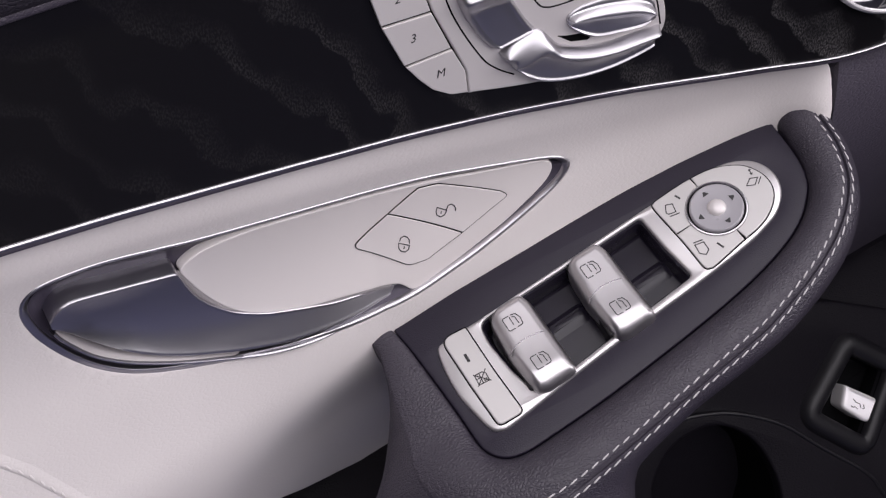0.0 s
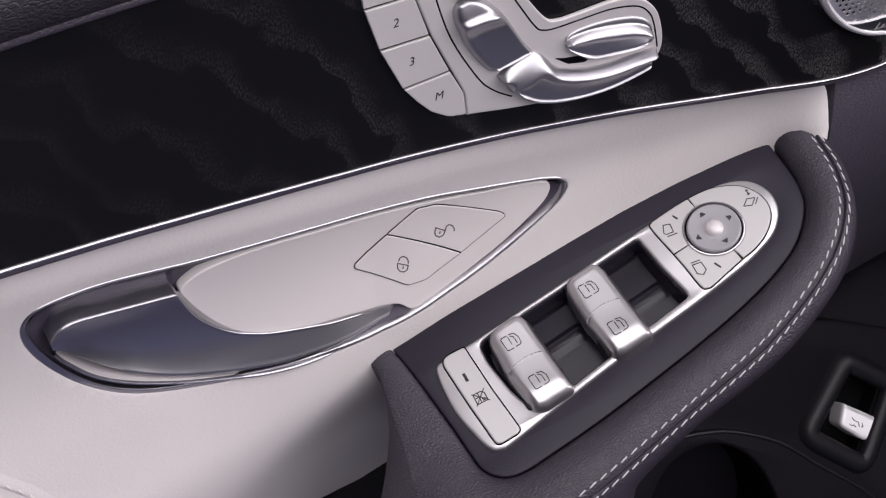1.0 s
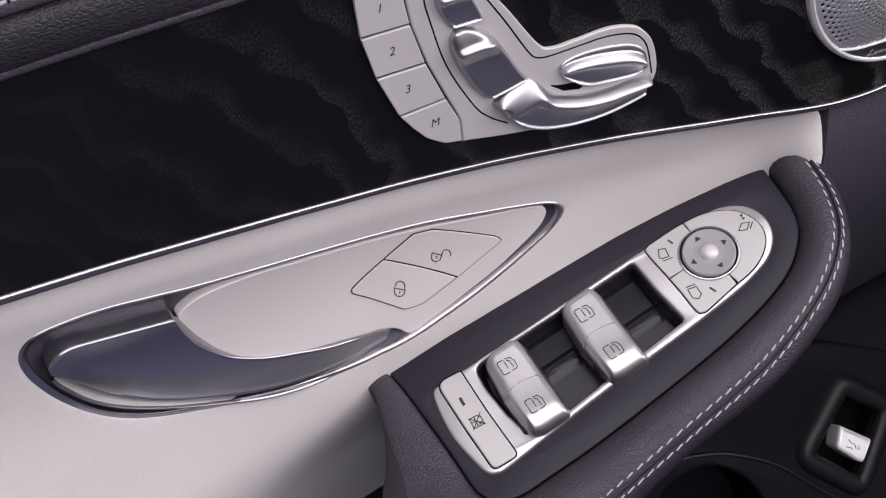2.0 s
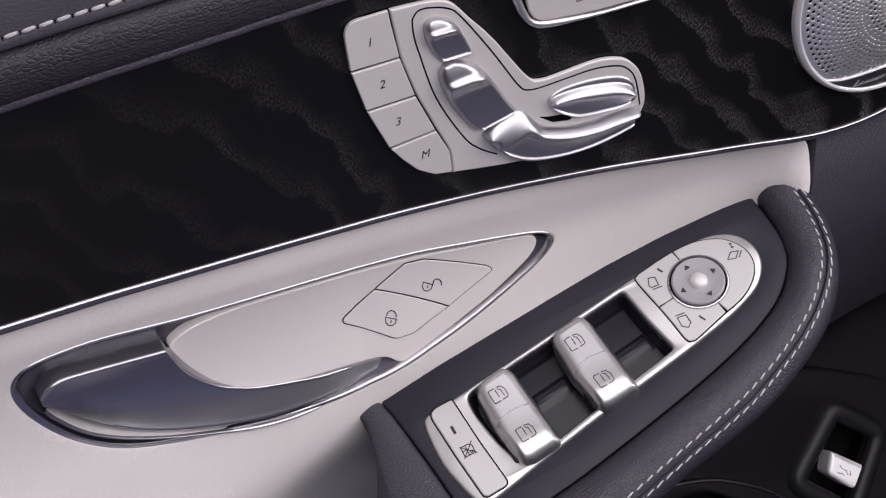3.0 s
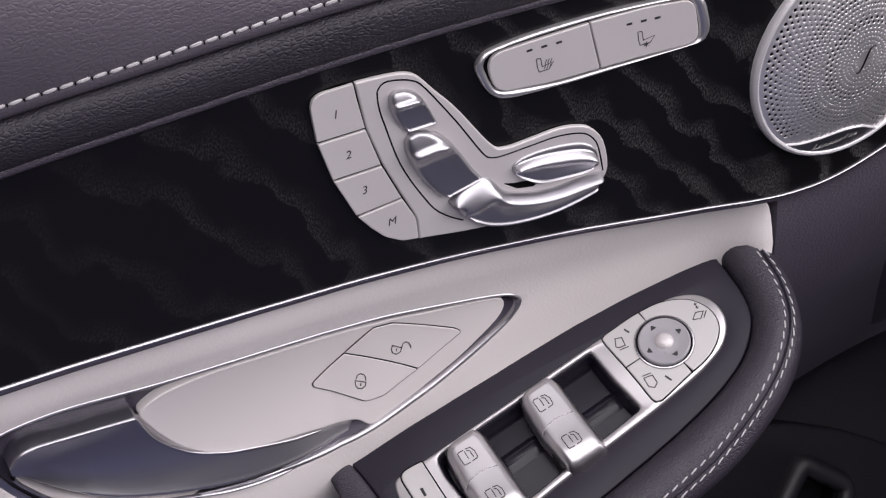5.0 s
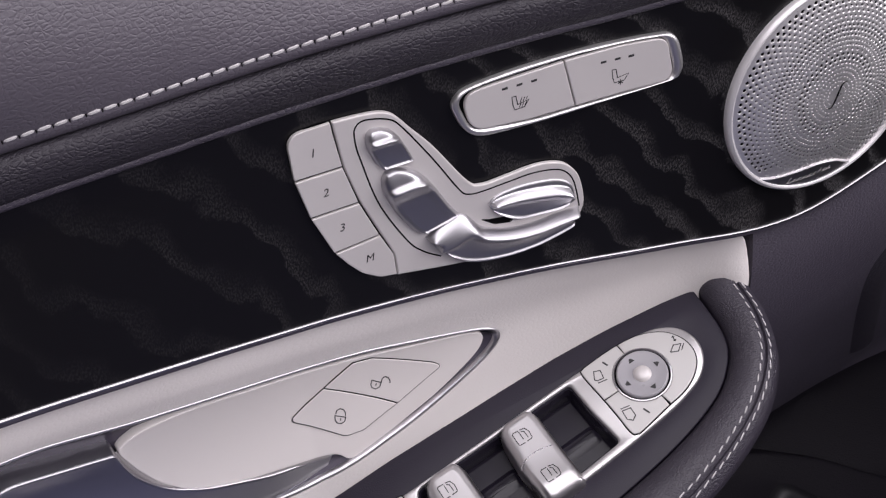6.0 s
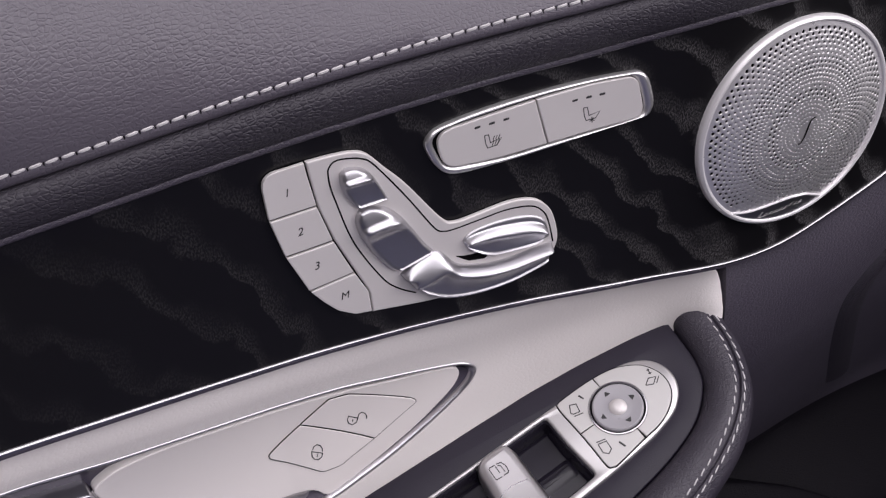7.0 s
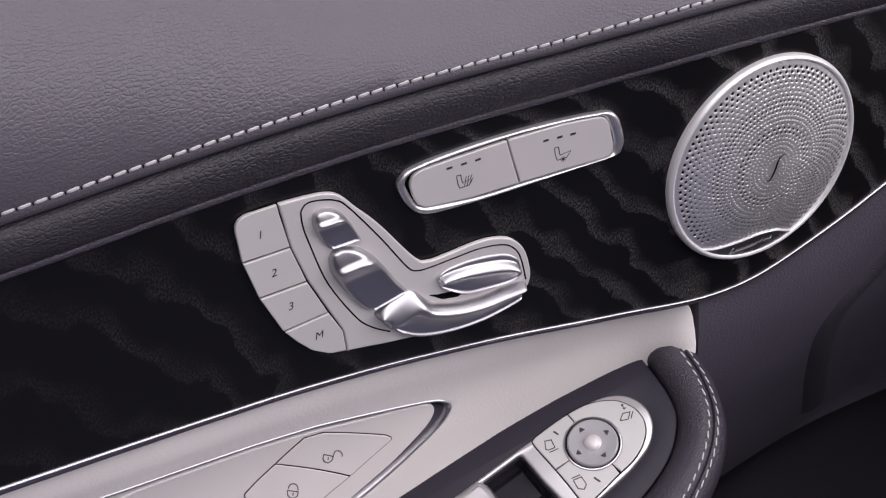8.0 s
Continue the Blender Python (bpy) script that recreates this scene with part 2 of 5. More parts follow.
def pale_skin(x, w):
    """A point of the pale trim in mm: below the chrome strip it rolls out and up, towards the armrest it falls back."""
    p = Vector((x, pale_y(x, w), 750 + w))
    top = wood_at(x, smooth(EDGE_LOW, x)).z * 1000 - 750
    u = (max(x, -20) - 98.36) / 0.969
    span = top + 750 - arm_at(u, smooth(EDGE_ARM, u, 1.5)).z * 1000
    k = (top - w) / span
    e = 5.0 * min(span / 110, 1) * ease(top - w, 2, 24) * (1 - ease(k, 0.7, 1.08))
    return p + e * Vector((-0.15 - (x + 40) / 515, -0.62, 0.77))


def pale_at(x, w, h=0.0):
    n = (pale_skin(x, w + 1) - pale_skin(x, w - 1)).cross(pale_skin(x + 1, w) - pale_skin(x - 1, w)).normalized()
    return (pale_skin(x, w) - n * (h if n.y > 0 else -h)) / 1000


# ---- building helpers: flat drawings in millimetres, lofted and laid on one of the faces ----
def area2(p):
    return sum(a[0] * b[1] - b[0] * a[1] for a, b in zip(p, p[1:] + p[:1]))


def resample(p, step, closed):
    q = p + p[:1] if closed else p
    d = [0.0]
    for a, b in zip(q, q[1:]):
        d.append(d[-1] + math.hypot(b[0] - a[0], b[1] - a[1]))
    n = max(8, round(d[-1] / step))
    at = [d[-1] * i / n for i in range(n + (0 if closed else 1))]
    return list(zip(np.interp(at, d, [a[0] for a in q]).tolist(), np.interp(at, d, [a[1] for a in q]).tolist()))


def spline(p, closed=True, step=1.5):
    """A smooth line through the points, evenly divided."""
    n, out = len(p), []
    for i in range(n if closed else n - 1):
        a, b, c, d = [p[j % n] if closed else p[min(max(j, 0), n - 1)] for j in (i - 1, i, i + 1, i + 2)]
        for k in range(10):
            s = k / 10
            out.append(tuple(0.5 * (2 * b[m] + (c[m] - a[m]) * s + (2 * a[m] - 5 * b[m] + 4 * c[m] - d[m]) * s * s + (3 * b[m] - a[m] - 3 * c[m] + d[m]) * s ** 3) for m in (0, 1)))
    if not closed:
        out.append(p[-1])
    out = resample(out, step, closed)
    return out[::-1] if closed and area2(out) < 0 else out


def rounded(corners, seg=6):
    """A closed outline from corners (x, y, radius)."""
    n, out = len(corners), []
    for i in range(n):
        p, a, b = Vector(corners[i][:2]), Vector(corners[i - 1][:2]), Vector(corners[(i + 1) % n][:2])
        da, db = (a - p).normalized(), (b - p).normalized()
        half = math.acos(max(-1, min(1, da.dot(db)))) / 2
        r = corners[i][2]
        reach = min(r / math.tan(half), 0.49 * min((a - p).length, (b - p).length)) if r > 0 else 0
        if reach <= 0:
            out.append(tuple(p))
            continue
        s, e = p + da * reach, p + db * reach
        for k in range(seg + 1):
            f = k / seg
            out.append(tuple(s * (1 - f) ** 2 + p * 2 * f * (1 - f) + e * f * f))
    return out[::-1] if area2(out) < 0 else out


def relax(p, times=3):
    """A closed outline with its small waves ironed out."""
    n = len(p)
    for _ in range(times):
        p = [tuple(0.25 * p[i - 1][m] + 0.5 * p[i][m] + 0.25 * p[(i + 1) % n][m] for m in (0, 1)) for i in range(n)]
    return p


def circle(cx, cy, r, n=48):
    return [(cx + r * math.cos(2 * math.pi * i / n), cy + r * math.sin(2 * math.pi * i / n)) for i in range(n)]


def inset(p, d, closed=True):
    """The outline moved to its left (inwards, for a closed one) by d."""
    n, out = len(p), []
    for i in range(n):
        a, b, c = p[i - 1] if closed or i else p[0], p[i], p[(i + 1) % n] if closed or i < n - 1 else p[-1]
        d1, d2 = Vector(b) - Vector(a), Vector(c) - Vector(b)
        d1, d2 = (d1 if d1.length > 1e-9 else d2).normalized(), (d2 if d2.length > 1e-9 else d1).normalized()
        n1, n2 = Vector((-d1.y, d1.x)), Vector((-d2.y, d2.x))
        m = n1 + n2
        m = m / max(m.length_squared / 2, 0.6)
        out.append((b[0] + m.x * d, b[1] + m.y * d))
    return out


def ring(bm, p, h):
    return [bm.verts.new((x, y, h(x, y) if callable(h) else h)) for x, y in p]


def skin(bm, a, b, closed=True):
    n = len(a)
    for i in range(n if closed else n - 1):
        j = (i + 1) % n
        bm.faces.new((a[i], a[j], b[j], b[i]))


def loft(p, profile, cap=True, floor=False, closed=True, bm=None, fill=0):
    """Rings of the outline p, each inset and raised as the profile says: (inset, height). fill: rings that go on to the middle."""
    bm = bm or bmesh.new()
    loops = [(inset(p, d, closed) if d else p, h) for d, h in profile]
    if fill:
        q, h = loops[-1]
        cx, cy = [sum(e[m] for e in q) / len(q) for m in (0, 1)]
        loops += [([(cx + (x - cx) * k / (fill + 0.4), cy + (y - cy) * k / (fill + 0.4)) for x, y in q], h) for k in range(fill, -1, -1) if k or fill]
        loops[-1] = ([(cx + (x - cx) * 0.03, cy + (y - cy) * 0.03) for x, y in q], h)
    rings = [ring(bm, q, h) for q, h in loops]
    for a, b in zip(rings, rings[1:]):
        skin(bm, a, b, closed)
    if cap:
        bm.faces.new(rings[-1])
    if floor:
        bm.faces.new(rings[0][::-1])
    return bm


def slab(p, h0, h1, b=0.5, floor=False, bm=None, fill=0):
    """A plate with a rounded upper edge."""
    return loft(p, [(0, h0), (0, h1 - b), (0.12 * b, h1 - 0.62 * b), (0.38 * b, h1 - 0.3 * b), (0.7 * b, h1 - 0.08 * b), (b, h1), (b + 0.35, h1)], floor=floor, bm=bm, fill=fill)


def pierced(p, holes, h0, h1, b=0.5):
    """A plate with openings."""
    bm = bmesh.new()
    tops = []
    for q, sign in [(p, 1)] + [(q, -1) for q in holes]:
        rings = [ring(bm, inset(q, sign * d), h) for d, h in ((0, h0), (0, h1 - b), (0.12 * b, h1 - 0.6 * b), (0.4 * b, h1 - 0.25 * b), (b, h1))]
        for a, c in zip(rings, rings[1:]):
            skin(bm, a, c)
        tops.append(rings[-1])
    flat = [v for top in tops for v in top]
    for tri in tessellate_polygon([[Vector((v.co.x, v.co.y, 0)) for v in top] for top in tops]):
        try:
            bm.faces.new([flat[i] for i in tri])
        except ValueError:
            pass
    return bm


def ribbon(p, width, h, thick=0.12, closed=False, bm=None):
    """A raised line of a given width along the points."""
    bm = bm or bmesh.new()
    sides = [ring(bm, inset(p, d * width / 2, closed), k) for d, k in ((1, h - thick), (1, h), (-1, h), (-1, h - thick))]
    for a, c in zip(sides, sides[1:]):
        skin(bm, a, c, closed)
    return bm


def cord(p, profile, bm=None, closed=False):
    """A strip along an open line; profile: (offset to the left, height)."""
    bm = bm or bmesh.new()
    rings = [ring(bm, inset(p, d, closed), h) for d, h in profile]
    for a, c in zip(rings, rings[1:]):
        skin(bm, a, c, closed)
    return bm


def lay(bm, face, step=0.0, bend=None):
    """Lays a flat drawing on one of the faces; step divides it so that it can follow the curve."""
    if step:
        bm.normal_update()
        bmesh.ops.triangulate(bm, faces=[f for f in bm.faces if len(f.verts) > 4], ngon_method="EAR_CLIP")
        for axis in (0, 1):
            cs = [v.co[axis] for v in bm.verts]
            for k in range(math.ceil(min(cs) / step), math.floor(max(cs) / step) + 1):
                no = Vector((1, 0, 0)) if axis == 0 else Vector((0, 1, 0))
                bmesh.ops.bisect_plane(bm, geom=bm.verts[:] + bm.edges[:] + bm.faces[:], dist=1e-4, plane_co=no * (k * step + 0.013), plane_no=no)
        bmesh.ops.dissolve_degenerate(bm, dist=0.03, edges=bm.edges[:])
    for v in bm.verts:
        u, w, h = v.co
        if bend:
            h += bend(u, w)
        v.co = face(u, w, h)
    return bm


def mesh_of(name, bm, mat, angle=35):
    bmesh.ops.recalc_face_normals(bm, faces=bm.faces[:])
    me = bpy.data.meshes.new(name)
    bm.to_mesh(me)
    bm.free()
    me.materials.append(mat)
    me.polygons.foreach_set("use_smooth", [True] * len(me.polygons))
    me.set_sharp_from_angle(angle=radians(angle))
    return me


def part(name, bm, mat, parent=None, label="", angle=35):
    """Links a bmesh, already in its place, as one mesh under its thing."""
    ob = new(name, mesh_of(name, bm, mat, angle))
    if parent:
        ob.parent = parent
        off = Vector() if parent.data else Vector(parent.location)
        ob.matrix_parent_inverse = Matrix.Translation(-off)
    return tagged(ob, label)


def thing(name, at, label, category, group="", kind=""):
    ob = new(name)
    ob.location = at
    ob.empty_display_size = 0.02
    return tagged(ob, label, category, group, kind)


def stitches(path, face, parent, h, length, gap, wide, thick, mat, angle=0.0, holes=False):
    """Stitches of thread laid one by one along a line."""
    bm = bmesh.new()
    n = 7
    rings = []
    for i in range(n):
        s = -1 + 2 * i / (n - 1)
        r = math.sqrt(max(0.0, 1 - s ** 10)) * 0.5 + 0.02
        rings.append([bm.verts.new((s * length / 2000, r * wide * math.cos(a) / 1000, (r * thick * math.sin(a) - 0.35 * thick * s * s) / 1000)) for a in [2 * math.pi * k / 6 for k in range(6)]])
    for a, c in zip(rings, rings[1:]):
        skin(bm, a, c)
    bm.faces.new(rings[0])
    bm.faces.new(rings[-1][::-1])
    me = mesh_of("stitch", bm, mat)
    line = resample(path, length + gap, False)
    off = Vector(parent.location)
    for a, c in zip(line, line[1:]):
        u, v = (a[0] + c[0]) / 2, (a[1] + c[1]) / 2
        ha = h(u, v) if callable(h) else h
        p = face(u, v, ha)
        x = (face(c[0], c[1], ha) - face(a[0], a[1], ha)).normalized()
        z = (face(u, v, ha + 1) - face(u, v, ha)).normalized()
        y = z.cross(x).normalized()
        m = Matrix((x, y, x.cross(y))).transposed().to_4x4()
        ob = new("stitch", me)
        ob.parent = parent
        ob.matrix_basis = Matrix.Translation(p - off) @ m @ pose(0, 0, 0, 0, 0, angle)
    if not holes:
        return
    bm = bmesh.new()
    for u, v in line:
        slit = rounded([(u - 0.3, v - 1.0, 0.25), (u + 0.25, v - 0.95, 0.25), (u + 0.2, v + 0.5, 0.25), (u - 0.3, v + 0.45, 0.25)], 2)
        loft(slit, [(0, lambda a, b: h(a, b) - 0.3), (0.1, lambda a, b: h(a, b) - 0.12)], bm=bm)
    part("needle_holes", lay(bm, face), HOLE, parent, "dark needle holes beside the thread")


# ---- the hall round the car ----
def box_room():
    for name, at, turn, sx, sy in (("floor", (0, 0, 0), (0, 0, 0), 4, 4), ("ceiling", (0, 0, 3.2), (180, 0, 0), 4, 4), ("wall_north", (0, 4, 1.6), (90, 0, 0), 4, 1.6),
                                   ("wall_south", (0, -4, 1.6), (-90, 0, 0), 4, 1.6), ("wall_east", (4, 0, 1.6), (0, -90, 0), 1.6, 4), ("wall_west", (-4, 0, 1.6), (0, 90, 0), 1.6, 4)):
        bm = bmesh.new()
        bmesh.ops.create_cube(bm, size=1.0, matrix=Matrix.Diagonal((2 * sx, 2 * sy, 0.1, 1)))
        ob = part(name, bm, FLOOR if name == "floor" else HALL)
        x, y, z = at
        ob.matrix_world = pose(x, y, z, *turn) @ pose(0, 0, -0.05)
        tagged(ob, "plain dark grey " + name.split("_")[0] + " of the hall", name.split("_")[0], kind="structure")


box_room()


def plain_wall(name, low, high, label):
    """A plain wall between two corners."""
    bm = bmesh.new()
    size, mid = Vector(high) - Vector(low), (Vector(high) + Vector(low)) / 2
    bmesh.ops.create_cube(bm, size=1.0, matrix=Matrix.Translation(mid) @ Matrix.Diagonal((*size, 1)))
    bmesh.ops.bevel(bm, geom=bm.edges[:], offset=0.012, segments=3, profile=0.5, affect="EDGES")
    tagged(part(name, bm, SHELL), label, "wall", kind="structure")


# the closed outer side of the door, and an unseen wall added to shade its front end
plain_wall("wall_door", (-0.36, 0.165, 0.0), (0.6, 0.215, 0.98), "plain dark painted shell of the door")
plain_wall("shade_wall_front", (0.45, -0.75, 0.0), (0.52, 0.16, 0.70), "unseen dark wall, added to shade the front of the door")


def sheet(face, us, vs_of, bm=None, h=0.0):
    """A grid on a face: columns at us, rows from vs_of(u), a list of v or (v, h)."""
    bm = bm or bmesh.new()
    cols = []
    for u in us:
        cols.append([bm.verts.new(face(u, *(r if isinstance(r, tuple) else (r, h)))) for r in vs_of(u)])
    for a, b in zip(cols, cols[1:]):
        skin(bm, a, b, False)
    return bm


def steps(a, b, n):
    return [a + (b - a) * i / n for i in range(n + 1)]


# ---- lower door: black panel, from the wood down to the shelf ----
LOW_Y = [(0, -66), (200, -70), (330, -60), (385, -40), (420, -26), (435, -18), (450, -12), (480, -8), (520, -8), (600, -14), (660, -20), (720, -24), (760, -20)]


BULGE = [(-5, 0), (0, 0), (10, -3), (25, -6.5), (45, -8.5), (70, -8), (100, -3.6), (140, 5.5), (190, 17), (260, 33)]


def low_at(x, z, h=0.0):
    low = sum(lerp(LOW_Y, z + d) for d in (-16, -8, 0, 8, 16)) / 5 - 0.08 * max(0, x - 150)
    edge = wood_at(x, smooth(EDGE_LOW, x)) * 1000
    high = edge.y + 4 + smooth(BULGE, edge.z - z, 2.5)
    k = min(max((z - 405) / 40, 0), 1)
    y = low + (high - low) * k * k * (3 - 2 * k)
    if z > 440:
        y += 60 * min(max((201 - x) / 7, 0), 1) * min((z - 440) / 60, 1)
    return Vector((x, y - h * 0.8, z + h * 0.6)) / 1000


lower_panel = thing("lower_door_panel", (0.1, 0.0, 0.2), "black grained lower door panel below the wood trim", "door panel", kind="structure")
part("panel", sheet(low_at, steps(-340, 445, 60), lambda u: steps(0, 446, 84)), LOW_BLACK, lower_panel)
part("front_panel", sheet(low_at, steps(-340, 445, 120), lambda u: steps(446, wood_at(u, smooth(EDGE_LOW, u)).z * 1000 - 0.5, 60)), LEATHER_FRONT, lower_panel, "dark grained leather panel")
INSERT = [(400, 352), (431, 348), (465, 341), (546, 304), (585, 288), (605, 285), (618, 290), (629, 299), (639, 312), (660, 330), (690, 352)]


def insert_at(k, z, h=0.0):
    """A black insert at the front of the panel behind a soft rolled lip."""
    p = low_at(smooth(INSERT, z) + k, z)
    deep = lerp([(0, 1), (3, -0.2), (8, -1.6), (14, -2), (20, -1.2), (26, 0.8), (34, 4), (44, 6)], k)
    return p + Vector((0, deep / 1000, 0))


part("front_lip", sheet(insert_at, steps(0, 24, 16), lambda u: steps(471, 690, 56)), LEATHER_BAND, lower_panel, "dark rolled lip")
part("front_insert", sheet(insert_at, [24, 26, 28, 30, 34, 38, 44, 60, 75], lambda u: steps(471, 690, 56)), LOW_BLACK, lower_panel, "black insert")

# ---- wood trim with its chrome strip ----
wood_trim = thing("wood_trim", wood_at(0, -60), "black open-pore ash trim panel with wavy grain on the door", "door trim")
US = steps(-330, 372, 140)
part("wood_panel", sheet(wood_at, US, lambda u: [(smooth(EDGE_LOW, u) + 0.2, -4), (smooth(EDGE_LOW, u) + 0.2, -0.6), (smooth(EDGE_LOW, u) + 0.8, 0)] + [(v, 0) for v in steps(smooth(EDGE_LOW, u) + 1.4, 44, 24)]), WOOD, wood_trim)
edge = resample([(u, smooth(EDGE_LOW, u)) for u in US], 4, False)
part("chrome_strip", lay(cord(edge, [(0.8, -1.5), (0.75, 0.3), (0.6, 0.75), (0.3, 1.05), (-0.1, 1.15), (-0.5, 1.05), (-0.8, 0.7), (-0.95, -0.6)]), wood_at), CHROME, wood_trim, "polished chrome edging strip")
# the chrome's dark lower reflection, put into the colour of a separate strip
part("strip_reflection", lay(cord(edge, [(-0.75, -0.4), (-0.9, 0.3), (-1.3, 0.5), (-1.8, 0.55), (-2.3, 0.45), (-2.6, 0.1), (-2.8, -1.0), (-4.2, -3.0)]), wood_at), STRIP_REFLECTION, wood_trim, "dark reflection below the chrome strip, put into colour")

# ---- padded upper door with a stitched seam ----
upper = thing("upper_door_pad", wood_at(0, 44), "dark grey grained leather upper door pad with pale stitching", "door pad")
BAND = [(39, -3), (39, 0.4), (39.3, 1.0), (40.2, 1.5), (41.2, 1.5), (42, 1.2), (43, 2.2), (45, 3.5), (48, 4.6), (51.5, 5.3), (54.5, 5.3), (57, 4.7), (58.6, 3.4), (59.4, 1.4), (59.7, -1.5)]
PAD = [(59.7, -1.5), (60.0, 1.2), (60.5, 2.6), (61.6, 3.5), (63.2, 4.1), (65.0, 4.4), (65.7, 4.15), (66.5, 4.5), (71, 5.8), (77, 7.2), (84, 8.3), (93, 8.4), (104, 6.4), (118, 1.0), (136, -9.8), (160, -29), (190, -58), (230, -98)]


def band_rise(u):
    """The course of the pad's lower edge: it lifts a little over the loudspeaker."""
    return smooth([(-330, 0.8), (-100, 0.8), (-60, 0), (128, 0), (157, 2.6), (182, 4.9), (210, 5.0), (240, 4.2), (271, 3.2), (293, 2.4), (372, 0)], u)


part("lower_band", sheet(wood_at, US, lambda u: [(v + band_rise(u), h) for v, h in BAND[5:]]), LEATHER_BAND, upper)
part("lower_edge", sheet(wood_at, US, lambda u: [(v + band_rise(u) + 0.25 * noise.noise((u * 0.21, 3.0, 0.0)), h) for v, h in BAND[:6]]), LEATHER_FRONT, upper, "thin grey welt")
PAD_FRONT = [(59.7, -1.5), (60.0, 1.2), (60.5, 2.6), (61.6, 3.4), (63.2, 3.8), (65.0, 3.5), (65.7, 3.0), (66.5, 3.1), (71, 0.4), (77, -4.2), (84, -10.8), (93, -20.2), (104, -32.5), (118, -49), (136, -71.5), (160, -102), (190, -141), (230, -193)]


def pad_rows(u):
    """The pad stands steeper towards the rear of the door."""
    k = min(max((u + 100) / 180, 0), 1)
    rise = band_rise(u)
    return [(p[0] + (q[0] - p[0]) * k + rise, p[1] + (q[1] - p[1]) * k) for p, q in zip(PAD, PAD_FRONT)]


part("pad", sheet(wood_at, US, pad_rows), LEATHER, upper)
stitches([(u, 65.7 + band_rise(u)) for u in steps(-150, 300, 110)], wood_at, upper, lambda u, v: lerp(pad_rows(u), v) + 0.3, 4.8, 0.7, 1.25, 0.9, THREAD, 5, True)

# ---- pale trim between wood and armrest ----
pale = thing("pale_door_trim", pale_at(-60, -200), "pale greige grained door trim around the handle", "door trim")


def pale_edges(x):
    top = wood_at(x, smooth(EDGE_LOW, x)).z * 1000 - 750
    u = (max(x, -20) - 98.36) / 0.969
    end = arm_at(u, lerp(EDGE_ARM, u)).z * 1000 - 750
    low = lerp([(-330, -236.7), (-150, -251.7), (-120, -261.7), (-94.9, -274.7), (-84.8, -283.3), (-70.9, -297.9), (-56.2, -308.7), (-41.1, -316.9), (-26.2, -322.1), (-11.1, -325.6), (-3.4, -328.1), (30, -329.1)], x) if x < 30 else end - 6 if x > 70 else -329.1 + (end - 6 + 329.1) * (x - 30) / 40
    return top - 2.6, low


def pale_end(x):
    """The free end at the front, rolled round to the back."""
    k = min(1, max(0, x - 190) / 12.5)
    return -3 * (1 - math.sqrt(max(0, 1 - k * k)))


HANDLE = spline([(-162.6, -75), (-161.9, -69), (-159.6, -64.4), (-156.3, -61.4), (-152.1, -59.9), (-145.4, -59.7), (-134.9, -60.4), (-124.3, -62.4), (-114, -65.4), (-103.3, -68.6), (-92.5, -71.7), (-69.5, -77.1), (-45.2, -82.6), (-19.7, -88.0), (8.1, -93.4), (32.6, -99.2), (60.6, -105.2), (68.1, -107.0), (74.9, -110.2), (77.6, -114.2), (76.5, -118.5), (71.0, -124.9), (51.8, -136.5), (29.2, -147.0), (7.4, -154.4), (-7.8, -157.8), (-23.4, -158.9), (-41.8, -157.2), (-66, -152.4), (-90.4, -144.9), (-107.1, -138.9), (-118.4, -134.4), (-129.6, -128.9), (-139.3, -122.0), (-148.5, -112.3), (-156.0, -99.9), (-161.2, -86)], True, 2.5)
HANDLE = relax(HANDLE, 4)
columns = steps(-330, 180, 102) + steps(182, 192, 5)
border = [(x, pale_edges(x)[1]) for x in columns] + [(196.5, -118.0), (199.6, -115.5), (200.9, -111.0), (201.2, -104.0), (200.2, -97.0), (197.8, -90.5), (194.2, -84.5)] + [(x, pale_edges(x)[0]) for x in columns[::-1]]
part("panel", lay(pierced(border, [inset(HANDLE, 0.6)], -3, 0, 0.5), pale_at, 5, lambda u, v: pale_end(u)), PALE, pale)
seam = spline([(-212, -112), (-197.7, -129.9), (-191.7, -137.9), (-185.5, -146.1), (-179.7, -156.1), (-174.6, -165), (-167.8, -178.1), (-156, -200)], False, 1.5)
part("seam", lay(cord(seam, [(-0.5, -0.3), (-0.4, 0.15), (0.2, 0.5), (1.4, 0.55), (3.0, 0.35), (5.0, 0.02)]), pale_at), PALE, pale, "folded edge of a sewn seam")
stitches(inset(seam, 0.9, False), pale_at, pale, 0.6, 4.0, 1.6, 0.9, 0.6, PALE, -14)

frame_line = spline([(-106.5, -0.5), (-101.5, 3.2), (-93, 4.0), (-79, 5.4), (-36, 10.8), (2, 15.6), (14.4, 17.0), (28, 18.6), (39.4, 19.2), (52, 18.2), (61, 14.5), (66.2, 8.5), (68, 0.5), (65.4, -8), (58, -15.5), (48, -20), (37.8, -23), (15.1, -27.6), (-31.8, -35.3), (-63.3, -41.2), (-91, -46.8), (-97, -47), (-101, -44.5), (-104, -36), (-107.3, -20)], True, 2)
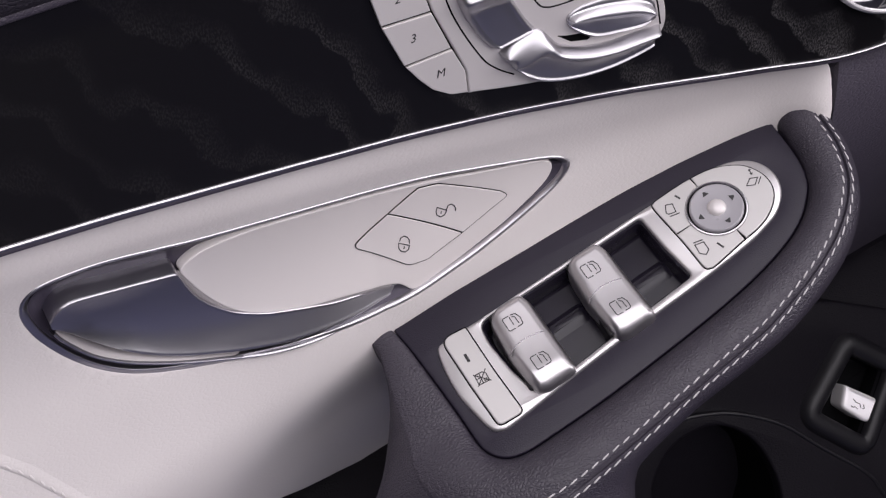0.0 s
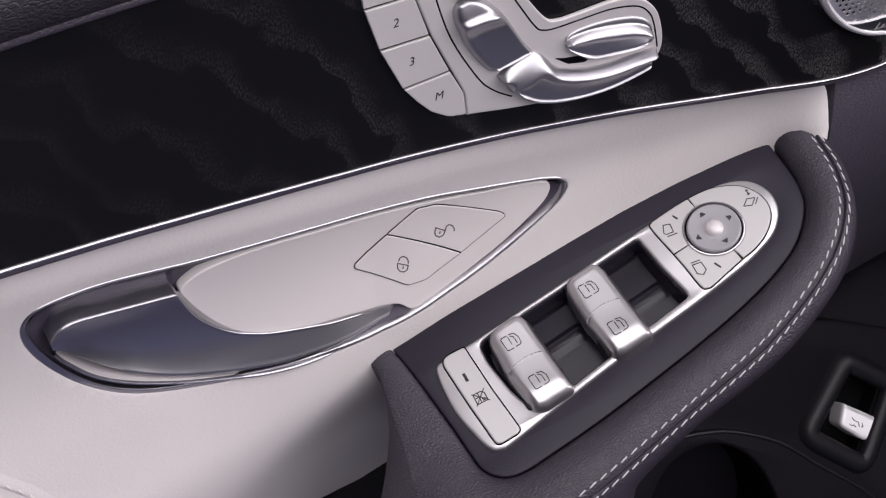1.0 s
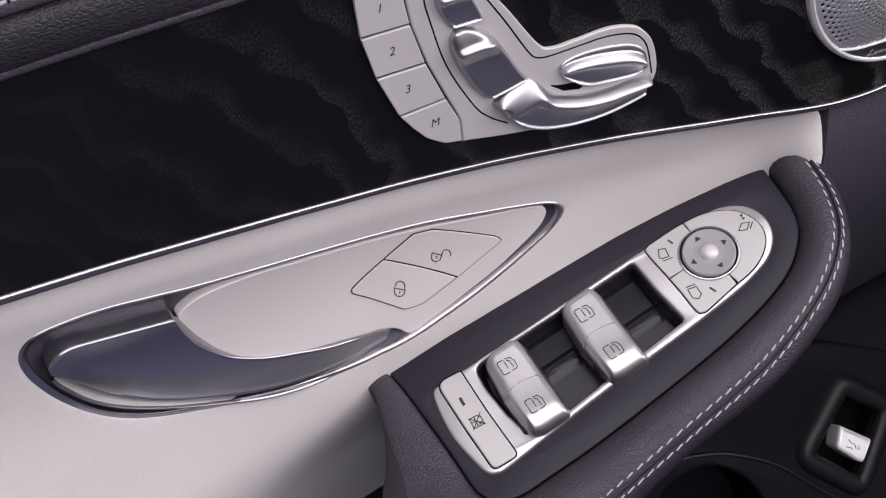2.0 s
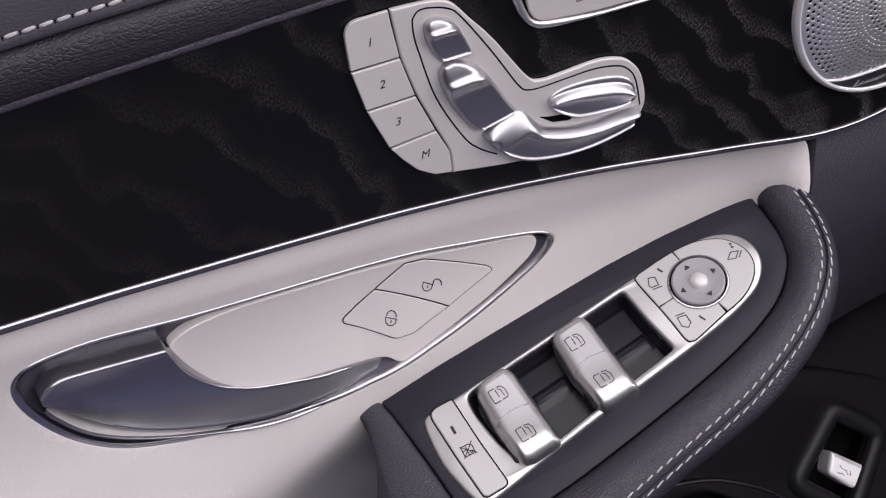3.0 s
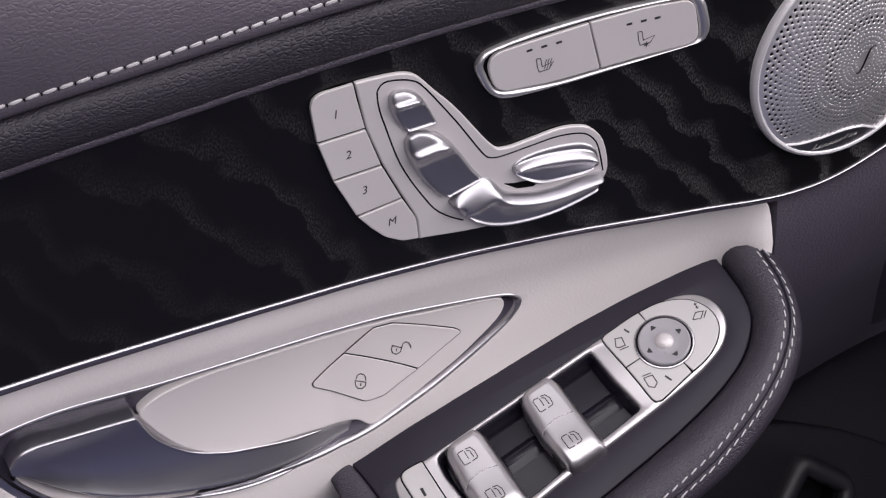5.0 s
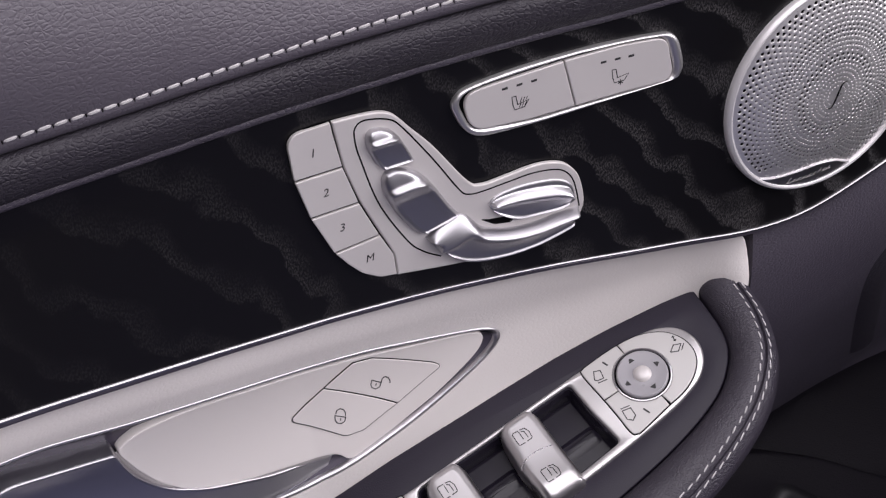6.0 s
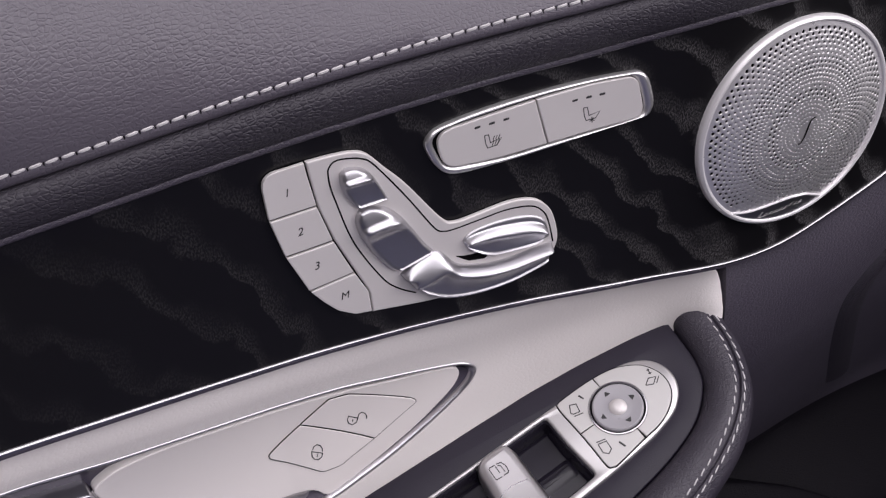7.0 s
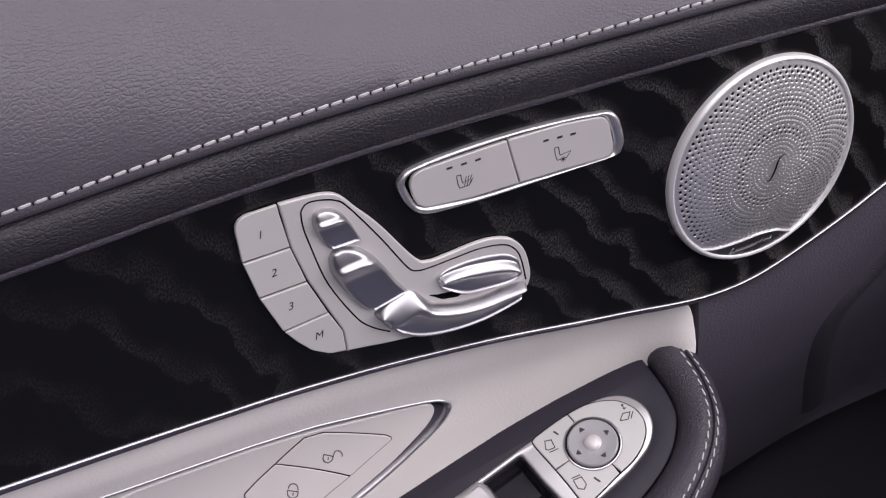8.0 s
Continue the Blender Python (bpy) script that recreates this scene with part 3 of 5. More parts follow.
# ---- armrest ----
arm = thing("armrest", arm_at(0, 0, -60), "dark grey leather armrest with twin pale stitching around a switch plate", "armrest")
PLATE = [(-119.7, 18.4), (-116.8, 5.6), (-111.7, -26.4), (-109.2, -46), (-107.4, -52), (-103.6, -56.8), (-98.2, -59.6), (-91, -60.4), (-80, -59.4), (-42.6, -54.3), (20.6, -41.6), (56.8, -29.1), (74.7, -14.7), (81.3, 0.2), (82, 24.9)]
top_plate = spline(PLATE, False, 2) + [(82, 38), (20, 38), (-122, 34)]
part("switch_plate", lay(pierced(inset(top_plate[::-1] if area2(top_plate) < 0 else top_plate, 0.3), [inset(frame_line, 1.2)], -8, -0.6, 0.8), arm_at), DARK_PLATE, arm, "smooth anthracite plate")
ROLL = [(0, -6), (0.0, -2.0), (0.8, 0.4), (2.2, 2.9), (4.5, 5.1), (7.5, 6.5), (11, 6.8), (14, 5.7), (16.2, 4.2), (17.1, 3.4), (17.5, 2.2), (17.8, 1.9), (18.1, 2.3), (18.5, 2.6), (19.6, 1.2), (20.7, -1.8), (21.4, -6), (21.9, -12), (21.9, -20), (20, -38), (15, -60), (4, -80), (-14, -96)]
rim = spline([(86, 46), (84, 30), (83, 15), (81.3, 0.2), (74.7, -14.7), (56.8, -29.1), (20.6, -41.6), (-42.6, -54.3), (-80, -59.4), (-91, -60.4), (-98.2, -59.6), (-103.6, -56.8), (-107.4, -52), (-109.2, -46), (-111.7, -26.4), (-116.8, 5.6), (-119.7, 18.4), (-125, 34)], False, 2.5)


def roll_scale(p):
    """How wide and how high the roll is at a point of the plate's edge: wider along the rear, flat round the rear end."""
    wide = smooth([(-110, 1.52), (-79, 1.44), (-45, 1.27), (-17, 1.19), (20, 1.16), (65, 1.1)], p[0], 2)
    end = min(max((p[1] + 60) / 28, 0), 1) if p[0] < -95 else 0
    end *= end * (3 - 2 * end)
    up = min(max((p[1] + 46) / 64, 0), 1)
    return wide * (1 - end) + (1.55 - 0.98 * up) * end, 1 - 0.75 * end


ROLL_PLAIN = [(0, -2), (0.8, 0.4), (2.2, 2.9), (4.5, 5.1), (7.5, 6.5), (11, 6.8), (14, 5.7), (16.2, 4.6), (17.1, 3.9), (17.8, 3.3), (18.5, 2.7), (19.6, 1.6), (20.7, -1.4), (21.4, -5.5), (21.9, -12)]
ROLL_TIP = [(0, 0), (4.5, 4.5), (7.5, 7.1), (11, 9.4), (14, 10.8), (16.2, 13.6), (17.1, 14.5), (17.5, 14.9), (17.8, 15.2), (18.1, 15.5), (18.5, 16.0), (19.6, 17.6), (20.7, 19.8), (21.4, 21.6), (21.9, 22.6), (60, 60)]


def roll_point(i, d, h):
    """A point of the roll beside the plate's edge; round the front end the seam lies further in."""
    if 14 < d < 21 and rim[i][0] < -85 and rim[i][1] > -62:
        h += (lerp(ROLL_PLAIN, d) - h) * min((-85 - rim[i][0]) / 15, 1)
    tip = min(max((rim[i][0] - 20) / 45, 0), 1) if rim[i][1] > -45 else 0
    if tip and h > -10:
        there = d + (lerp(ROLL_TIP, d) - d) * tip
        d, h = there, h + lerp(ROLL_PLAIN, there) - lerp(ROLL_PLAIN, d)
    if h < 2 and d > 15:
        d += (1.8 - 1.5 * tip) * min(max((rim[i][0] + 20) / 50, 0), 1) * min(max((2 - h) / 3, 0), 1)
    # along the front the skirt turns in under the roll
    if h < -4:
        d -= lerp([(-96, 16), (-60, 13), (-38, 9), (-20, 4), (-10, 0.8), (-4, 0)], h) * ease(rim[i][0], -80, -20)
    a, b = Vector(rim[max(i - 1, 0)]), Vector(rim[min(i + 1, len(rim) - 1)])
    t = (b - a).normalized()
    wide, high = roll_scale(rim[i])
    # the skirt flares out at the rear corner
    if h < -4:
        d += 42 * min(max((-55 - rim[i][0]) / 45, 0), 1) * min(max((12 - rim[i][1]) / 50, 0), 1) * min((-4 - h) / 36, 1) ** 1.2
    return (rim[i][0] - t.y * d * wide, rim[i][1] + t.x * d * wide), h * high if h > 0 else h


bm = bmesh.new()
lines = []
for d, h in ROLL:
    lines.append([bm.verts.new((*q, k)) for q, k in (roll_point(i, d, h) for i in range(len(rim)))])
for a, c in zip(lines, lines[1:]):
    skin(bm, a, c, False)
part("leather_roll", lay(bm, arm_at), LEATHER_FINE, arm, "dark grained leather roll", 70)


def roll_stitches(d, length, gap):
    """A row of stitches along the roll."""
    line = [roll_point(i, d, lerp(ROLL[:19], d)) for i in range(len(rim))]

    def height(u, v):
        return min(line, key=lambda e: (e[0][0] - u) ** 2 + (e[0][1] - v) ** 2)[1] + 0.2

    keep = [q for (q, h), p in zip(line, rim) if p[1] < 26 and not (p[0] < -96 and p[1] > -59)]
    stitches(keep, arm_at, arm, height, length, gap, 0.7, 0.6, THREAD, 8)


roll_stitches(16.0, 4.4, 1.2)
roll_stitches(19.3, 5.0, 0.6)

# ---- window and mirror switches on the armrest ----
switches = thing("window_switch_panel", arm_at(0, 0, -1), "satin silver window and mirror switch panel on the armrest", "switch panel")
well_line = rounded([(-83.8, 3.0, 5), (-36, 8.4, 60), (4.2, 13.2, 2.2), (6.2, -5, 60), (9.8, -24.0, 2.5), (-31, -31.4, 60), (-75.2, -40.4, 4), (-80.8, -25, 30), (-84.0, -8, 30)])
part("bezel", lay(pierced(frame_line, [well_line], -1.5, 1.2, 1.3), arm_at), BEZEL, switches, "brushed aluminium bezel")
bm = loft(well_line, [(-0.5, 0.2), (0.0, -0.4), (0.7, -1.2), (0.9, -3.4), (1.3, -4.2), (1.4, -8), (1.6, -10.4), (2.0, -11.6), (2.6, -12.2)], cap=True)
part("well", lay(bm, arm_at), WELL, switches, "black recessed well")
for cu in (-47.5, -5.0):
    hump = rounded([(cu - 12, -7, 5), (cu + 12, -4, 5), (cu + 12, -15, 5), (cu - 12, -18, 5)])
    part("well_rib", lay(loft(hump, [(0, -12.4), (0.8, -12.0), (1.8, -11.3), (3.0, -10.7), (4.2, -10.5)]), arm_at), WELL, switches)


def window_icon(cx, cy, face, parent):
    """The outline of a door window with its frame line."""
    bm = bmesh.new()
    for line in ([(-14, -21), (-32, -12), (-35, -6), (-11, 29), (-6, 31), (13, 21)], [(20, 16), (36, 6), (38, 0), (27, -20), (10, -31), (-8, -25)], [(-11, -17), (6, 9)], [(-3, -20), (9, -19), (25, 3)]):
        ribbon([(cx + 0.110 * x - 0.062 * y, cy - 0.062 * x - 0.123 * y) for x, y in line], 0.42, 0.16, 0.15, bm=bm)
    part("symbol", lay(bm, face), INK, parent, "dark engraved window symbol")


def rocker(cu, cv=0.0):
    """One window rocker in two halves, domed and rounded on its rear side."""
    sw = part("rocker_switch", lay(slab(rounded([(cu - 10, cv + 3, 2), (cu + 8, cv + 4.5, 2), (cu + 10, cv - 36, 2), (cu - 9, cv - 38, 2)]), -11, 2.5, 1), arm_at), BLACK, switches, "black rocker base")

    def bend(u, v):
        k = (v - cv + 18) / 23
        return 6.7 + 1.0 * k * k - 0.9 * k - 0.06 * max(0, cu - 4 - u) ** 2 - 0.008 * max(0, u - cu) ** 2 - 0.035 * max(0, cv - 31 - v) ** 2

    line = rounded([(cu + u, cv + v, r) for u, v, r in ((-11.0, 3.8, 9), (7.9, 5.8, 6), (10.4, -0.5, 8), (14.2, -39.6, 3.5), (-1.2, -42.0, 4), (-6.9, -40.9, 6), (-10.8, -20, 30))])
    line = resample(line, 1.1, True)
    cap = part("rocker_cap", lay(loft(line, [(0, -9), (0, -4.8), (0.25, -3.4), (0.7, -2.3), (1.3, -1.45), (2.0, -0.85), (2.8, -0.42), (3.6, -0.15), (4.0, -0.08)], fill=18), arm_at, 0, bend), CAP, sw, "brushed aluminium rocker")
    joint = spline([(cu - 9.6, cv - 20.2), (cu - 6.6, cv - 18.0), (cu - 1, cv - 16.5), (cu + 4, cv - 16.5), (cu + 10.0, cv - 17.2)], False, 1)
    part("joint", lay(ribbon(joint, 0.5, 0.2, 0.4), lambda u, v, h: arm_at(u, v, h + bend(u, v) - 0.35 * max(0, abs(u - cu + 0.5) - 8.2) ** 2)), CHROME, sw)
    for du, cy in ((-1.6, cv - 6.5), (1.0, cv - 29.1)):
        window_icon(cu + du, cy, lambda u, v, h: arm_at(u, v, h + bend(u, v)), cap)


rocker(-69.3)
rocker(-27.2, 5.4)

# rear window lockout button
lock_line = rounded([(-102.9, 4.2, 5), (-90.2, 4.2, 1.2), (-88.0, -20, 40), (-84.8, -44.4, 3), (-97.4, -45.2, 3), (-100.4, -22, 40)])
lockout = part("lockout_button", lay(slab(inset(lock_line, 0.2), 0.9, 2.0, 0.6), arm_at), KEY, switches, "satin silver rear window lockout button")
part("gap", lay(ribbon(inset(lock_line, -0.1), 0.7, 1.34, closed=True), arm_at), HOLE, switches)
part("indicator", lay(slab(rounded([(-96.8, -7.6, 0.4), (-95.4, -7.6, 0.4), (-95.2, -12, 0.4), (-96.6, -12, 0.4)]), 1.9, 2.1, 0.1), arm_at), INK, lockout)
bm = bmesh.new()
for line in ([(-3, 3), (-3, -3), (3, -3), (3, 1.4), (1.4, 3), (-3, 3)], [(-0.5, 3), (-0.5, -3)], [(-3.8, -3.6), (3.8, 3.8)], [(-3.6, 3.6), (3.8, -3.6)], [(-2.6, 0.4), (-0.8, 0.4)], [(0.4, -1.2), (2.6, -1.2)], [(0.4, -2.1), (2.6, -2.1)]):
    ribbon([(-94.2 + 0.85 * x, -21.6 + 0.85 * y) for x, y in line], 0.5, 2.08, 0.1, bm=bm)
part("symbol", lay(bm, arm_at), INK, lockout, "dark crossed-out window symbol")

# mirror pad: three keys round a knob
KNOB = (36.0, -0.8)
pad_line = spline([(11.9, 13.6), (13.4, 16.2), (17, 17.0), (32.4, 18.7), (45.9, 18.0), (56.6, 13.2), (61.9, 6.2), (63.4, -0.5), (62.0, -6.5), (58.4, -11.4), (53, -15.6), (46.2, -18.6), (37.7, -20.6), (22, -24.8), (18.6, -25.1), (16.3, -23.0), (15.2, -12), (14.0, -2)], True, 0.5)
part("gap", lay(slab(inset(pad_line, -0.5), 0.8, 1.36, 0.1), arm_at), HOLE, switches)


def sector(line, centre, a0, a1, inner):
    """The part of an outline between two directions from a centre, outside a circle."""
    pts = [(p, math.atan2(p[1] - centre[1], p[0] - centre[0])) for p in line]
    span = (a1 - a0) % (2 * math.pi)
    keep = sorted((((a - a0) % (2 * math.pi), p) for p, a in pts), key=lambda e: e[0])
    outer = [p for a, p in keep if a <= span]
    arc = [(centre[0] + inner * math.cos(a0 + span * k / 14), centre[1] + inner * math.sin(a0 + span * k / 14)) for k in range(14, -1, -1)]
    out = outer + arc
    return out if area2(out) > 0 else out[::-1]


def to(x, y):
    return math.atan2(y - KNOB[1], x - KNOB[0])


cuts = [to(34.0, 18.5), to(13.9, -3.0), to(38.9, -20.0)]
for k, (a0, a1) in enumerate(((cuts[0], cuts[1]), (cuts[1], cuts[2]), (cuts[2], cuts[0]))):
    gap = 0.007
    key = part("mirror_key", lay(slab(inset(sector(pad_line, KNOB, a0 + gap, a1 - gap, 14.0), 0.08), 0.9, 2.0, 0.35), arm_at, 7), KEY, switches, "satin silver mirror key")
    bm = bmesh.new()
    if k == 0:
        lines = [[(15.4, 8.4), (17.2, 12.4), (20.2, 11.4), (19.6, 7.0), (16.4, 7.4), (15.4, 8.4)], [(16.0, 6.2), (20.8, 5.6)]]
        mark = [(23.4, 14.6), (24.6, 11.8)]
    elif k == 1:
        lines = [[(18.2, -12.0), (22.4, -12.6), (22.4, -17.0), (20.2, -18.6), (18.0, -16.8), (18.2, -12.0)], [(18.0, -10.8), (22.6, -11.4)]]
        mark = [(27.2, -16.0), (28.6, -19.4)]
    else:
        lines = [[(53.4, 2.2), (56.6, 4.8), (60.0, 3.6), (57.0, 0.8), (53.4, 2.2)], [(58.4, 0.4), (61.4, 3.2)], [(58.6, 6.4), (58.8, 9.0)], [(58.0, 7.0), (58.6, 6.3), (59.4, 6.9)], [(58.1, 8.4), (58.8, 9.1), (59.4, 8.4)]]
        mark = None
    for line in lines:
        ribbon(line, 0.5, 2.07, 0.1, bm=bm)
    part("symbol", lay(bm, arm_at), INK, key, "dark mirror symbol")
    if mark:
        part("indicator", lay(ribbon(mark, 0.9, 2.08, 0.1), arm_at), INK, key)
knob_line = circle(*KNOB, 12.3, 64)
part("knob_ring", lay(loft(circle(*KNOB, 14.2, 64), [(0, 0.8), (0, 2.0), (0.3, 2.6), (0.8, 2.7), (1.2, 2.2), (1.3, 1.0)], cap=False), arm_at), CHROME, switches, "bright chrome ring")
part("gap", lay(slab(circle(*KNOB, 13.0, 48), 0.6, 1.3, 0.1), arm_at), HOLE, switches)
knob = part("mirror_knob", lay(loft(circle(*KNOB, 12.3, 64), [(0, 1), (0, 2.6), (0.25, 3.1), (0.8, 3.4), (3, 3.1), (5, 2.9), (6.5, 2.8), (7.4, 2.9)]), arm_at), GREY_KNOB, switches, "grey mirror adjustment knob")
part("dome", lay(loft(circle(*KNOB, 4.5, 40), [(0, 2.6), (0.3, 3.2), (1.0, 4.0), (2.0, 4.6), (3.0, 4.9), (3.6, 4.98), (3.9, 5.0)]), arm_at), SATIN, knob, "bright domed centre")
for a in (7, 97, 187, 277):
    c = (KNOB[0] + 8.6 * math.cos(radians(a)), KNOB[1] + 8.6 * math.sin(radians(a)))
    tri = [(c[0] + 1.8 * math.cos(radians(a + d)), c[1] + 1.8 * math.sin(radians(a + d))) for d in (0, 120, 240)]
    part("arrow", lay(loft(tri, [(0, 2.7), (0, 3.16)]), arm_at), INK, knob)

# ---- door handle with lock keys ----
handle = thing("door_opener", pale_at(-50, -120), "chrome inside door opener with lock keys in a dark recess", "door opener")
outer = HANDLE
bm = bmesh.new()
rings = []
for d, high, front, rear in ((-0.5, -1.0, -0.8, -0.8), (-0.35, 0.0, -0.4, -0.5), (0.0, 0.45, -0.2, -0.35), (0.4, 0.6, 0.0, -0.1), (0.9, 0.45, 0.35, 0.15), (1.4, 0.0, 0.8, 0.45), (1.9, -0.5, 1.2, 0.75), (2.3, -0.9, 1.3, 1.0), (2.7, -1.3, 1.15, 1.25), (3.1, -1.7, 0.6, 1.35), (3.4, -2.1, -0.4, 1.2), (3.9, -4.0, -4.0, -4.0)):
    row = []
    for p, q in zip(inset(outer, d), inset(outer, 2.05)):
        # a thin crest along the upper side, a broad flank below that rises inwards at the rear
        k = min(max(0.5 + (q[1] - p[1]) * 0.5 * (1 if d < 2 else -1) / max(math.dist(p, q), 0.01) * 1.6, 0), 1)
        low = rear + (front - rear) * ease(p[0], -70, -10)
        row.append(bm.verts.new((*p, high + (low - high) * k)))
    rings.append(row)
for a, c in zip(rings, rings[1:]):
    skin(bm, a, c)
part("bezel", lay(bm, pale_at), DARK_CHROME, handle, "polished chrome surround")
part("recess", lay(loft(inset(outer, 3.3), [(0, -1.2), (1.6, -2.4), (3.6, -3.8), (6.5, -5.0)]), pale_at, 12), RECESS, handle, "dark recess behind the lever")
cup_line = spline([(-102.7, -86.6), (-99, -83.8), (-94.7, -81.9), (-88.0, -80.8), (-69.5, -82.1), (-45.2, -87.3), (-19.7, -92.6), (8.1, -98.1), (32.6, -103.5), (60.0, -108.0), (67.0, -110.2), (69.0, -113.4), (68.0, -117.2), (65.5, -121), (58.6, -126.6), (44.2, -135.8), (29.7, -142.5), (15.1, -148.5), (0.8, -153.0), (-5.0, -154.4), (-7.0, -152.4), (-8.6, -149.4), (-14, -147.0), (-25.9, -144.6), (-39.6, -141.3), (-53, -138.2), (-65.7, -133.8), (-77.7, -127.6), (-84.2, -122.1), (-90.5, -115), (-97.1, -102.8), (-100, -95.1)], True, 2)
cup_line = relax(cup_line, 3)
part("cup_plate", lay(slab(cup_line, -6, -0.8, 0.6, fill=36), pale_at), CUP, handle, "satin silver plate")
wall_line = spline([(-102.7, -86.6), (-100, -95.1), (-97.1, -102.8), (-90.5, -115), (-84.2, -122.1), (-77.7, -127.6), (-65.7, -133.8), (-53, -138.2), (-39.6, -141.3), (-25.9, -144.6), (-14, -147.2)], False, 1.5)
# a darker copy of the plate's paint: the bevel's shade is in the colour
part("cup_wall", lay(cord(wall_line, [(0.1, -1.3), (-0.3, -1.25), (-1.0, -1.6), (-2.2, -2.4), (-4.0, -4.2)]), pale_at), CUP_DIM, handle, "inner wall of the finger hollow, its shade put into the grey")
LEVER_TOP = [(-154, -80), (-153, -76.6), (-151.4, -74), (-148.6, -72.3), (-145, -71.6), (-141, -72.0), (-104, -82), (-102.6, -92), (-99.5, -103), (-94, -113), (-86, -121.5), (-72, -130), (-42, -142), (-20, -148), (-8, -150.6)]
LEVER_LOW = [(-154, -80.5), (-153, -83), (-150.4, -86.5), (-144.7, -96.3), (-136.1, -107.9), (-127.4, -117.0), (-116.9, -124.8), (-106.2, -131.0), (-90, -138.6), (-70, -146.2), (-45, -152.2), (-28, -154.4), (-14, -154.2), (-8, -152.4)]


SCOOP_TOP = [(-154, -79), (-151.4, -74), (-145, -71.6), (-141, -72.0), (-104, -82), (-60, -94), (-11, -108)]


def scoop(u, v):
    """The lever's hollow face, which runs out towards its front end."""
    a, b = smooth(SCOOP_TOP, u, 1.2), smooth(LEVER_LOW, u, 1.2)
    k = min(max((v - b) / max(a - b, 4), 0), 1)
    return -4.2 * math.sin(math.pi * k ** 0.82) ** 1.4 * min((a - b) / 30, 1) * min(max((u + 154) / 28, 0), 1) ** 0.8 - 0.03 * max(0, u + 80)


def lever_column(u):
    a, b = smooth(LEVER_TOP, u, 0.25 + 1.1 * ease(u, -102, -92) + 0.5 * ease(-u, 105, 112)), smooth(LEVER_LOW, u, 1.6)
    w = max(a - b, 1.0)
    r = min(1.0, w / 8)
    rows = [(b, -8), (b, 1.2), (b + 0.2 * r, 2.6), (b + 0.6 * r, 3.5), (b + 1.2 * r, 3.9), (b + 2.0 * r, 3.8)]
    rows += [(b + 2.0 * r + (w - 3.6 * r) * k / 14, 3.7) for k in range(1, 14)]
    rows += [(a - 1.6 * r, 3.7), (a - 1.1 * r, 3.9), (a - 0.7 * r, 4.1), (a - 0.35 * r, 4.0), (a - 0.1 * r, 3.6), (a, 2.6), (a, -8)]
    drop = 5.0 * min(max((u + 70) / 58, 0), 1) ** 2
    return [(v, h + scoop(u, v) - drop) for v, h in rows]


lever_us = steps(-154, -148, 18) + steps(-147, -110, 22) + steps(-109, -94, 30) + steps(-93, -8, 52)
part("lever", sheet(pale_at, lever_us, lever_column), SATIN_CHROME, handle, "polished lever", 60)
lip_path = spline([(-154.0, -87), (-151.7, -94), (-143.8, -108), (-131.8, -119.5), (-115, -130.2), (-95, -140), (-75, -148.4), (-50, -155.0), (-25, -156.8)], False, 1.5)
bm = bmesh.new()
lip_rows, ledge_rows = [], []
for d, h in ((0.7, 1.0), (0.6, 2.0), (0.2, 2.5), (-0.3, 2.5), (-0.7, 2.0), (-1.0, 0.6), (-1.2, -6.0)):
    lip_rows.append([bm.verts.new((*p, h - 3.2 * ease(p[0], -75, -26))) for p in inset(lip_path, d, False)])
for a, c in zip(lip_rows, lip_rows[1:]):
    skin(bm, a, c, False)
part("lower_lip", lay(bm, pale_at), SATIN_CHROME, handle, "polished lower lip of the recess")
bm = bmesh.new()
for d, h in ((0.65, 1.4), (1.6, 0.9), (2.6, 0.1), (3.6, -1.2), (4.6, -4.0)):
    ledge_rows.append([bm.verts.new((p[0] + (q[0] - p[0]) * (1 - 0.7 * ease(p[0], -130, -80)), p[1] + (q[1] - p[1]) * (1 - 0.7 * ease(p[0], -130, -80)), h - 3.2 * ease(p[0], -75, -26))) for p, q in zip(lip_path, inset(lip_path, d, False))])
for a, c in zip(ledge_rows, ledge_rows[1:]):
    skin(bm, a, c, False)
part("ledge", lay(bm, pale_at), CUP_DIM, handle, "grey ledge below the lever")
